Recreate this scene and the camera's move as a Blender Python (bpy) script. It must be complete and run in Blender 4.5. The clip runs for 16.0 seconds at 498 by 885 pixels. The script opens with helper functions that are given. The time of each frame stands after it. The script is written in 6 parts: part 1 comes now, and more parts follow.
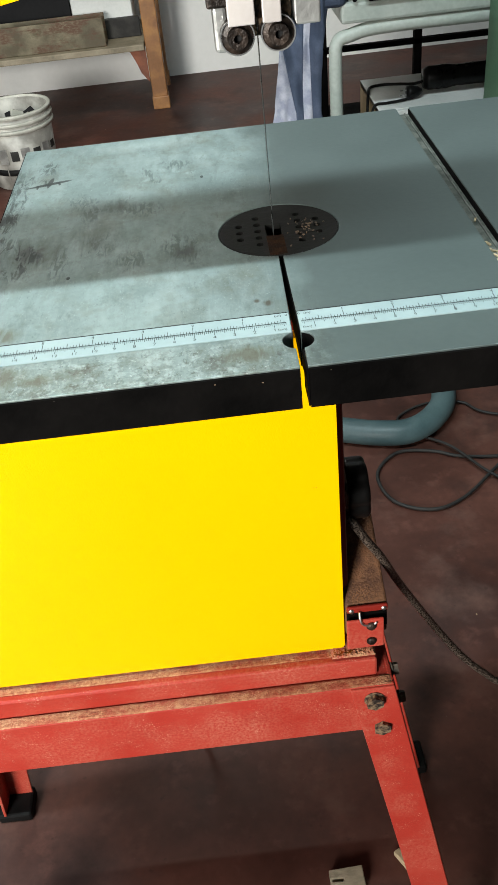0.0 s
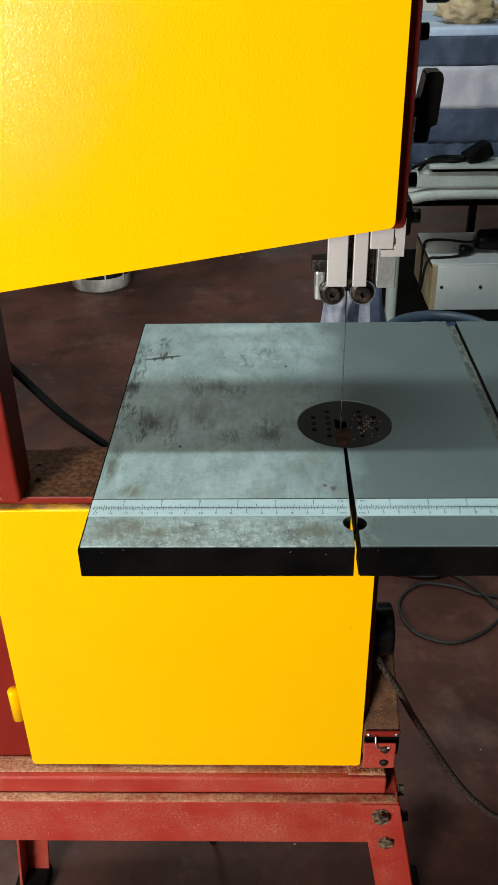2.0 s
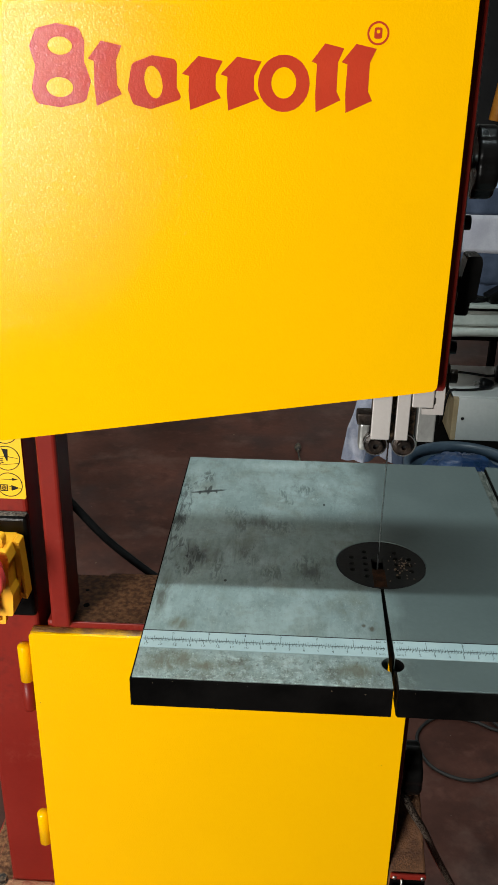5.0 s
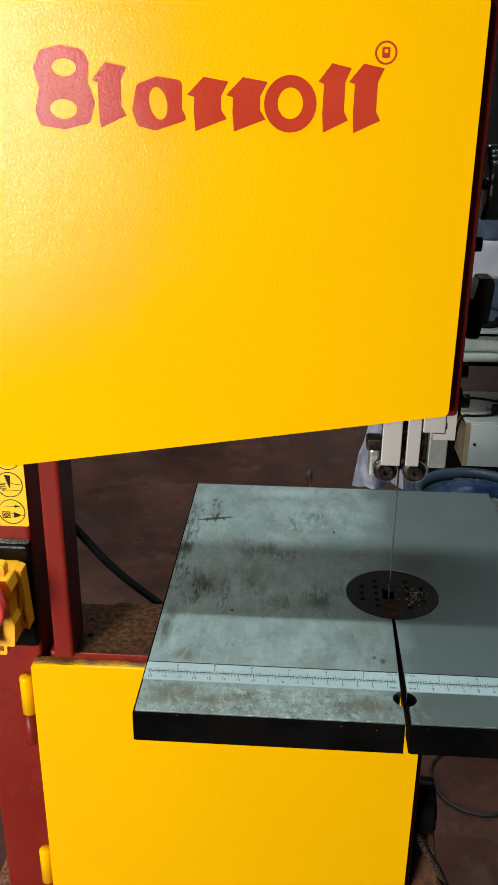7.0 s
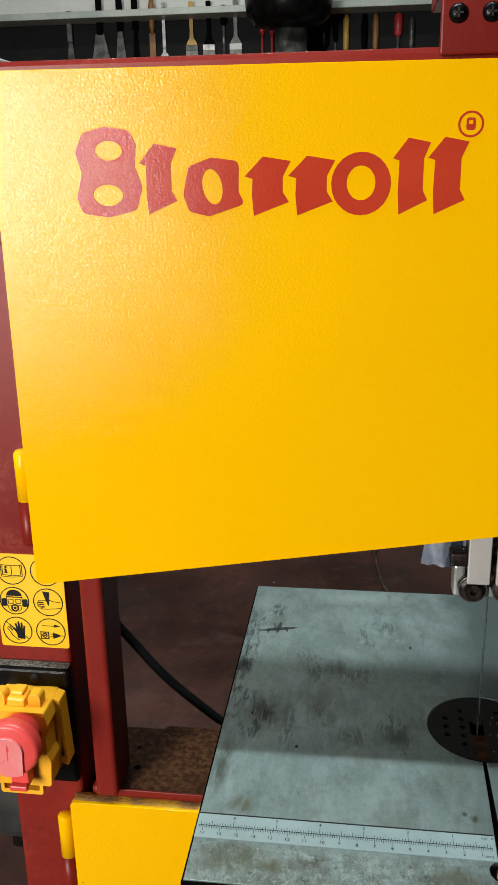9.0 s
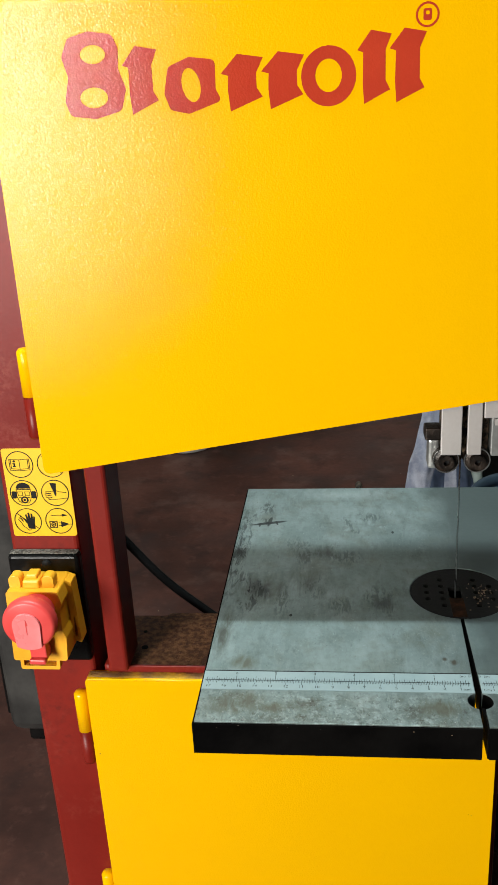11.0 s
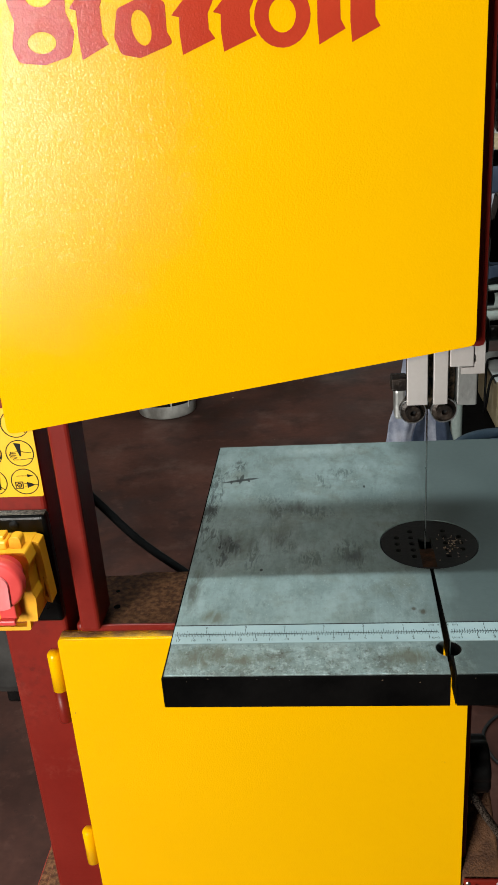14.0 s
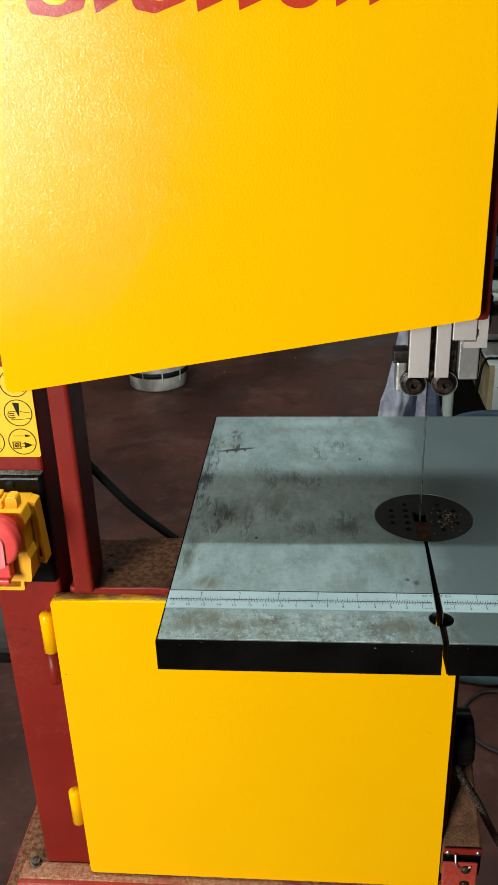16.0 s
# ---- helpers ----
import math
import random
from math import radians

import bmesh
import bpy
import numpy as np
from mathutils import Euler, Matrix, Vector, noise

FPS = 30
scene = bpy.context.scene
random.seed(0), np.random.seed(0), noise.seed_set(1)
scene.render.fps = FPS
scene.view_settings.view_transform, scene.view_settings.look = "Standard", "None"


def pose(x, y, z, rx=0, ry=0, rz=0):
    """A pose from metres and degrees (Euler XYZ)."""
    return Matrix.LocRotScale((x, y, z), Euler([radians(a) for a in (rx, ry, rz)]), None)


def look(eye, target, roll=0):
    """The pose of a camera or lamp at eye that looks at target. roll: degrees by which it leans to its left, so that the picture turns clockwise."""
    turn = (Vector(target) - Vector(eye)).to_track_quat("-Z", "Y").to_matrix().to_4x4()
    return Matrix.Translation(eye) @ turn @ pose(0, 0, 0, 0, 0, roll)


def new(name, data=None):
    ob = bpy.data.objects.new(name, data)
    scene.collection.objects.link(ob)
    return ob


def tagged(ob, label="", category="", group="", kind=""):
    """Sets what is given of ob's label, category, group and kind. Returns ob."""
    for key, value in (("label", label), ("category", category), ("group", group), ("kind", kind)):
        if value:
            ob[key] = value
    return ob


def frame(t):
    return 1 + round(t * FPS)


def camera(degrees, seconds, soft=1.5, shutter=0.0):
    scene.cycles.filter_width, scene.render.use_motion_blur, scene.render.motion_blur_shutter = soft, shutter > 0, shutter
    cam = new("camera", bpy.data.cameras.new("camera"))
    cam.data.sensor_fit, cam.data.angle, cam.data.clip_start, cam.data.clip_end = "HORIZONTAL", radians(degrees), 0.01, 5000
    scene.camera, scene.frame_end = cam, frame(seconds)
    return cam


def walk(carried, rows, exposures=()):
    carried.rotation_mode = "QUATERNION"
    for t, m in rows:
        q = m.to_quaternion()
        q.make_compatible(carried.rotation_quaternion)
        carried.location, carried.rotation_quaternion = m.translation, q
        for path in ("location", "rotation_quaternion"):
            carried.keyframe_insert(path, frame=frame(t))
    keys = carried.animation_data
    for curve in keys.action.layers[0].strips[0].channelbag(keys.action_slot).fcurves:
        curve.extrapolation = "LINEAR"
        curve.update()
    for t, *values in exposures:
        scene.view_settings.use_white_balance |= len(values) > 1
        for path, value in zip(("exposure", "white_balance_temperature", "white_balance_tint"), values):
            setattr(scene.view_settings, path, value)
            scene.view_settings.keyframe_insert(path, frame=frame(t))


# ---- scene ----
cam = camera(32.1, 16.0, soft=0.85)
PATH = [
    (0, (-0.03, -0.336, 1.132), (-0.027, 1.24, -0.1), -6.7),
    (0.4, (-0.076, -0.365, 1.166), (-0.039, 1.204, -0.074), -5.5),
    (0.5, (-0.075, -0.368, 1.176), (-0.046, 1.196, -0.07), -4.9),
    (0.8, (-0.082, -0.389, 1.215), (-0.066, 1.206, 0.01), -2.1),
    (1, (-0.076, -0.399, 1.229), (-0.082, 1.235, 0.077), -1.6),
    (1.5, (-0.06, -0.417, 1.231), (-0.093, 1.254, 0.133), -1.6),
    (2, (-0.055, -0.427, 1.247), (-0.101, 1.279, 0.204), -1.1),
    (2.5, (-0.06, -0.435, 1.26), (-0.119, 1.312, 0.287), -0.3),
    (3, (-0.073, -0.441, 1.277), (-0.107, 1.337, 0.36), 1.2),
    (3.5, (-0.08, -0.451, 1.282), (-0.105, 1.354, 0.421), 1.9),
    (4, (-0.082, -0.456, 1.284), (-0.135, 1.357, 0.441), 1.9),
    (6.5, (-0.072, -0.452, 1.285), (-0.169, 1.394, 0.522), 0.4),
    (7, (-0.076, -0.443, 1.279), (-0.186, 1.405, 0.522), 0.6),
    (7.5, (-0.079, -0.43, 1.275), (-0.183, 1.418, 0.519), -0.1),
    (8, (-0.079, -0.448, 1.297), (-0.202, 1.417, 0.585), -0.4),
    (8.5, (-0.075, -0.391, 1.274), (-0.318, 1.48, 0.611), -1.0),
    (8.7, (-0.082, -0.366, 1.284), (-0.339, 1.518, 0.666), -0.9),
    (10.8, (-0.085, -0.421, 1.256), (-0.297, 1.443, 0.565), -2.9),
    (11, (-0.081, -0.425, 1.254), (-0.298, 1.432, 0.542), -3.2),
    (11.5, (-0.067, -0.427, 1.262), (-0.3, 1.416, 0.52), -3.7),
    (12, (-0.063, -0.424, 1.25), (-0.296, 1.413, 0.495), -4.1),
    (12.5, (-0.062, -0.427, 1.255), (-0.292, 1.408, 0.492), -4.3),
    (13, (-0.053, -0.426, 1.254), (-0.296, 1.405, 0.488), -5.0),
    (13.5, (-0.066, -0.428, 1.253), (-0.272, 1.409, 0.488), -4.2),
    (14, (-0.069, -0.422, 1.244), (-0.252, 1.407, 0.458), -4.2),
    (14.5, (-0.069, -0.427, 1.247), (-0.242, 1.398, 0.447), -3.8),
    (15, (-0.068, -0.429, 1.25), (-0.242, 1.393, 0.443), -3.3),
    (15.5, (-0.074, -0.425, 1.245), (-0.241, 1.395, 0.434), -2.5),
    (16, (-0.077, -0.425, 1.238), (-0.233, 1.385, 0.402), -2.0),
]
walk(
    cam,
    [(t, look(eye, target, roll)) for t, eye, target, roll in PATH],
    [(0.0, 0.82), (0.5, 0.70), (0.9, 0.50), (1.5, 0.33), (2.0, 0.28), (2.5, 0.10), (7.5, 0.0), (8.0, -0.12), (8.4, -0.12), (8.7, -0.17), (10.8, 0.05), (16.0, 0.05)],
)

# ---------------------------------------------------------------- world, lights
T = 0.91  # height of the saw table above the floor; places below are given from the table's top

world = bpy.data.worlds.new("workshop_world")
scene.world = world
world.use_nodes = True
bg = world.node_tree.nodes["Background"]
bg.inputs[0].default_value = (0.75, 0.85, 1.0, 1)
bg.inputs[1].default_value = 0.15


def area_lamp(name, m, sx, sy, watts, colour, spread=math.pi):
    data = bpy.data.lights.new(name, "AREA")
    data.shape, data.size, data.size_y = "RECTANGLE", sx, sy
    data.energy, data.color = watts, colour
    ob = new(name, data)
    ob.matrix_world = m
    data.spread = spread
    return ob


# daylight of the wide open gateway behind the camera, and the ceiling tubes
area_lamp("gateway_daylight", look((-1.37, -2.10, 1.40), (-1.18, 0.0, 1.15)), 0.8, 1.12, 55, (1.0, 0.985, 0.93), radians(125))
area_lamp("tube_light_front", look((-0.35, 0.065, 2.66), (-0.35, 0.065, 0.0)), 1.2, 0.07, 40, (0.84, 0.98, 1.0))
area_lamp("tube_light_back", look((-0.7, 2.6, 2.66), (-0.7, 2.6, 0.0)), 1.2, 0.12, 16.5, (0.97, 1.0, 0.93))


# ---------------------------------------------------------------- materials
def material(name, a, b, rough=0.5, metal=0.0, scale=6.0, fine=90.0, bump=0.0, bump_scale=None, spread=0.12, mix=(0.42, 0.62), fine_mix=0.25, coat=0.0, specular=0.5):
    """Two colours in soft patches, with fine grain, uneven gloss and relief."""
    m = bpy.data.materials.new(name)
    m.use_nodes = True
    nt = m.node_tree
    n, link = nt.nodes, nt.links.new
    p = n["Principled BSDF"]
    co = n.new("ShaderNodeTexCoord")
    big = n.new("ShaderNodeTexNoise")
    big.inputs["Scale"].default_value, big.inputs["Detail"].default_value = scale, 6
    link(co.outputs["Object"], big.inputs["Vector"])
    ramp = n.new("ShaderNodeValToRGB")
    ramp.color_ramp.elements[0].position, ramp.color_ramp.elements[1].position = mix
    ramp.color_ramp.elements[0].color, ramp.color_ramp.elements[1].color = (*a, 1), (*b, 1)
    link(big.outputs["Fac"], ramp.inputs["Fac"])
    small = n.new("ShaderNodeTexNoise")
    small.inputs["Scale"].default_value, small.inputs["Detail"].default_value = fine, 4
    link(co.outputs["Object"], small.inputs["Vector"])
    ov = n.new("ShaderNodeMix")
    ov.data_type, ov.blend_type = "RGBA", "OVERLAY"
    ov.inputs["Factor"].default_value = fine_mix
    link(ramp.outputs["Color"], ov.inputs["A"])
    link(small.outputs["Color"], ov.inputs["B"])
    grey = n.new("ShaderNodeRGBToBW")
    link(small.outputs["Color"], grey.inputs["Color"])
    link(grey.outputs["Val"], ov.inputs["B"])
    link(ov.outputs["Result"], p.inputs["Base Color"])
    mr = n.new("ShaderNodeMapRange")
    mr.inputs["From Min"].default_value, mr.inputs["From Max"].default_value = 0.3, 0.7
    mr.inputs["To Min"].default_value, mr.inputs["To Max"].default_value = max(0.04, rough - spread), min(1.0, rough + spread)
    link(big.outputs["Fac"], mr.inputs["Value"])
    link(mr.outputs["Result"], p.inputs["Roughness"])
    p.inputs["Metallic"].default_value = metal
    p.inputs["Coat Weight"].default_value = coat
    p.inputs["Specular IOR Level"].default_value = specular
    if bump:
        bn = n.new("ShaderNodeTexNoise")
        bn.inputs["Scale"].default_value, bn.inputs["Detail"].default_value = bump_scale or fine, 3
        link(co.outputs["Object"], bn.inputs["Vector"])
        bu = n.new("ShaderNodeBump")
        bu.inputs["Strength"].default_value, bu.inputs["Distance"].default_value = bump, 0.002
        link(bn.outputs["Fac"], bu.inputs["Height"])
        link(bu.outputs["Normal"], p.inputs["Normal"])
    return m


YELLOW = material("yellow_enamel", (0.87, 0.444, 0.0), (0.89, 0.457, 0.0), 0.125, 0, 5, 300, 0.122, 860, 0.02, fine_mix=0.02, specular=0.22)
YELLOW_PLASTIC = material("yellow_plastic", (0.80, 0.36, 0.012), (0.86, 0.42, 0.02), 0.42, 0, 30, 400, 0.1, 500, 0.06, fine_mix=0.1)
MAROON = material("maroon_enamel", (0.165, 0.011, 0.007), (0.20, 0.016, 0.010), 0.38, 0, 9, 260, 0.05, 420, 0.06, fine_mix=0.1, specular=0.22)
LOGO_RED = material("sign_red", (0.44, 0.04, 0.018), (0.5, 0.05, 0.02), 0.125, 0, 12, 300, 0.122, 860, 0.02, fine_mix=0.06, specular=0.22)
STAND_RED = material("stand_red", (0.31, 0.024, 0.015), (0.35, 0.034, 0.021), 0.5, 0, 14, 700, 0.08, 330, 0.08, (0.35, 0.70), fine_mix=0.25, specular=0.3)
STEEL_BLACK = material("blackened_cast_iron", (0.0015, 0.0014, 0.0014), (0.004, 0.0036, 0.0034), 0.7, 0.0, 20, 200, 0.2, 220, 0.1, specular=0.03)
BLACK_PLASTIC = material("black_plastic", (0.0025, 0.0024, 0.0024), (0.005, 0.0048, 0.0046), 0.30, 0, 40, 300, 0.1, 400, 0.06, specular=0.16)
DUSTY_BLACK = material("dusty_black", (0.02, 0.018, 0.016), (0.11, 0.085, 0.06), 0.7, 0, 60, 300, 0.4, 300, 0.1)
BRIGHT_STEEL = material("brushed_steel", (0.54, 0.495, 0.47), (0.59, 0.55, 0.525), 0.42, 0.45, 12, 400, 0.03, 500, 0.05, fine_mix=0.1)
DULL_STEEL = material("dull_steel", (0.30, 0.30, 0.29), (0.42, 0.42, 0.40), 0.45, 0.6, 30, 300, 0.15, 300, 0.1)
OILY_STEEL = material("oily_brown_steel", (0.012, 0.008, 0.006), (0.05, 0.033, 0.024), 0.42, 0.5, 80, 500, 0.3, 500, 0.12)
CHROME = material("polished_steel", (0.7, 0.7, 0.7), (0.8, 0.8, 0.79), 0.30, 1.0, 20, 300, 0, None, 0.06, fine_mix=0.08)
GROOVE = material("grey_groove_steel", (0.040, 0.048, 0.041), (0.105, 0.112, 0.098), 0.5, 0.2, 160, 300, 0.15, 300, 0.1)
GROOVE_LIP = material("worn_groove_lip", (0.075, 0.080, 0.072), (0.16, 0.165, 0.15), 0.45, 0.3, 60, 400, 0.1, 300, 0.1)
INSERT = material("dark_insert_plate", (0.006, 0.006, 0.0055), (0.013, 0.0125, 0.0115), 0.6, 0.0, 60, 400, 0.1, 400, 0.1, specular=0.12)
BLADE = material("saw_blade_steel", (0.06, 0.066, 0.064), (0.10, 0.108, 0.106), 0.30, 0.8, 60, 400, 0)
RULE = material("pale_rule_foil", (0.23, 0.300, 0.305), (0.27, 0.340, 0.345), 0.45, 0.0, 20, 300, 0, None, 0.06, fine_mix=0.1, specular=0.2)
INK = material("black_ink", (0.008, 0.008, 0.008), (0.014, 0.014, 0.014), 0.6, 0, 60, 400, specular=0.15)
STICKER = material("yellow_sticker", (0.80, 0.46, 0.006), (0.86, 0.51, 0.010), 0.35, 0, 12, 300, 0, None, 0.06, fine_mix=0.06)
RED_PLASTIC = material("red_plastic", (0.66, 0.055, 0.050), (0.72, 0.075, 0.066), 0.40, 0, 30, 300, 0, None, 0.06, fine_mix=0.08)
PINK_PLASTIC = material("faded_red_plastic", (0.74, 0.20, 0.20), (0.80, 0.27, 0.27), 0.3, 0, 30, 300, 0, None, 0.06, fine_mix=0.08)
PLATE_DUST = material("grey_dust", (0.05, 0.043, 0.034), (0.20, 0.18, 0.15), 0.9, 0, 500, 600, 0.5, 500, 0.05, fine_mix=0.5)
MOTOR = material("dull_grey_cover", (0.020, 0.019, 0.018), (0.042, 0.040, 0.037), 0.6, 0, 20, 200, 0.1, specular=0.2)
BOLT = material("dusty_bolt", (0.018, 0.013, 0.010), (0.20, 0.13, 0.075), 0.6, 0.1, 260, 500, 0.3, 500, 0.1)
DUSTED_RED = material("sawdust_over_red", (0.27, 0.085, 0.042), (0.44, 0.225, 0.115), 0.85, 0, 300, 1400, 0.5, 900, 0.05, (0.36, 0.62), fine_mix=0.6)
CHUTE = material("sawdust_caked_maroon", (0.060, 0.023, 0.010), (0.150, 0.066, 0.028), 0.8, 0, 60, 500, 0.5, 500, 0.06, fine_mix=0.5)
RUST = material("rust", (0.018, 0.007, 0.003), (0.046, 0.018, 0.007), 0.8, 0, 120, 700, 0.3, 600, 0.05, specular=0.1)
CABLE = material("dusty_cable", (0.012, 0.009, 0.007), (0.14, 0.108, 0.086), 0.28, 0, 800, 1400, 0.2, 900, mix=(0.42, 0.74))
DUSTY_YELLOW = material("sawdust_over_yellow", (0.60, 0.30, 0.010), (0.26, 0.12, 0.040), 0.7, 0, 70, 600, 0.4, 600, 0.08, (0.38, 0.60), fine_mix=0.5)
BASE_DUSTY = material("dusty_maroon", (0.100, 0.038, 0.017), (0.28, 0.130, 0.058), 0.72, 0, 240, 900, 0.4, 700, 0.08, (0.40, 0.66), fine_mix=0.6, specular=0.25)
FLOOR = material("worn_red_concrete", (0.036, 0.0142, 0.0105), (0.112, 0.045, 0.033), 0.50, 0, 2.6, 60, 0.15, 45, 0.14, (0.35, 0.68), 0.35, specular=0.18)
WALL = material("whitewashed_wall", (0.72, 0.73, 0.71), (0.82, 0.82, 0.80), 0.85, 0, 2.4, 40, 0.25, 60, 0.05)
# unseen walls and ceiling: colours lowered to cut bounced light and deepen shadows
BARE_WALL = material("dark_unseen_wall", (0.06, 0.057, 0.052), (0.11, 0.105, 0.095), 0.9, 0, 2, 40, 0.3, 60)
CEILING = material("ceiling_paint", (0.12, 0.118, 0.11), (0.18, 0.178, 0.165), 0.9, 0, 2, 40, 0.1)
DARK_BOARD = material("dark_tool_board", (0.008, 0.008, 0.009), (0.017, 0.017, 0.018), 0.7, 0, 4, 80, 0.1, specular=0.15)
WOOD = material("varnished_wood", (0.20, 0.085, 0.028), (0.33, 0.155, 0.05), 0.5, 0, 14, 120, 0.2, 120)
PALE_WOOD = material("pale_plywood", (0.36, 0.27, 0.15), (0.50, 0.40, 0.25), 0.6, 0, 14, 120, 0.2, 120)
SHELF_WOOD = material("grey_shelf_wood", (0.20, 0.165, 0.11), (0.31, 0.265, 0.19), 0.6, 0, 9, 120, 0.2, 120)
GREY_PAINT = material("grey_green_paint", (0.40, 0.45, 0.41), (0.52, 0.56, 0.51), 0.4, 0, 6, 100, 0.1)
BUCKET = material("dirty_white_plastic", (0.20, 0.19, 0.17), (0.50, 0.49, 0.45), 0.45, 0, 9, 80, 0.1)
WHITE = material("white_panel", (0.66, 0.68, 0.66), (0.74, 0.75, 0.73), 0.5, 0, 6, 100)
BLUE_CLOTH = material("blue_cotton", (0.040, 0.056, 0.095), (0.075, 0.097, 0.15), 0.9, 0, 18, 300, 0.4, 400)
PALE_CLOTH = material("pale_cotton", (0.46, 0.45, 0.52), (0.60, 0.59, 0.64), 0.9, 0, 14, 300, 0.4, 400)
# the pale cotton again, with the rag's shade put into the colour
SHADED_CLOTH = material("shaded_pale_cotton", (0.26, 0.28, 0.36), (0.44, 0.45, 0.52), 0.9, 0, 26, 300, 0.4, 400)
BLUE_SACK = material("blue_bag_plastic", (0.008, 0.028, 0.085), (0.022, 0.062, 0.16), 0.32, 0, 16, 200, 0.3, 90)
CHANNEL = material("grimy_beige_metal", (0.075, 0.058, 0.030), (0.22, 0.19, 0.125), 0.6, 0, 8, 150, 0.2, 150)
RIM_WHITE = material("off_white_plastic", (0.42, 0.42, 0.37), (0.58, 0.57, 0.51), 0.45, 0, 14, 120, 0.1)
GREEN = material("green_machine_paint", (0.06, 0.15, 0.085), (0.10, 0.21, 0.12), 0.45, 0, 9, 200, 0.15)
HOSE = material("grey_blue_hose", (0.034, 0.066, 0.072), (0.062, 0.104, 0.110), 0.55, 0, 14, 200, 0.15)
RUBBER = material("black_rubber", (0.005, 0.005, 0.005), (0.007, 0.007, 0.007), 0.55, 0, 30, 300, 0.1, specular=0.1)
GREY_CABLE = material("black_floor_cable", (0.003, 0.003, 0.003), (0.014, 0.012, 0.010), 0.7, 0, 70, 300, 0.4, 300)
ORANGE = material("orange_plastic", (0.40, 0.14, 0.012), (0.52, 0.20, 0.020), 0.45, 0, 20, 200)
BRISTLE = material("bristles", (0.26, 0.25, 0.22), (0.44, 0.42, 0.38), 0.8, 0, 60, 500)
RED_HANDLE = material("red_handle", (0.40, 0.03, 0.03), (0.48, 0.05, 0.05), 0.4)
# darker copy of the dull steel: the board's low light is in its colour
TOOL_STEEL = material("dimmed_tool_steel", (0.050, 0.050, 0.048), (0.13, 0.13, 0.125), 0.42, 0.5, 24, 200, 0.1, 200)
SPANNER_STEEL = material("worn_bright_steel", (0.22, 0.22, 0.22), (0.40, 0.40, 0.39), 0.35, 0.7, 30, 200, 0.05, 200)
YELLOW_HANDLE = material("yellow_wood_handle", (0.50, 0.29, 0.05), (0.60, 0.36, 0.07), 0.45)


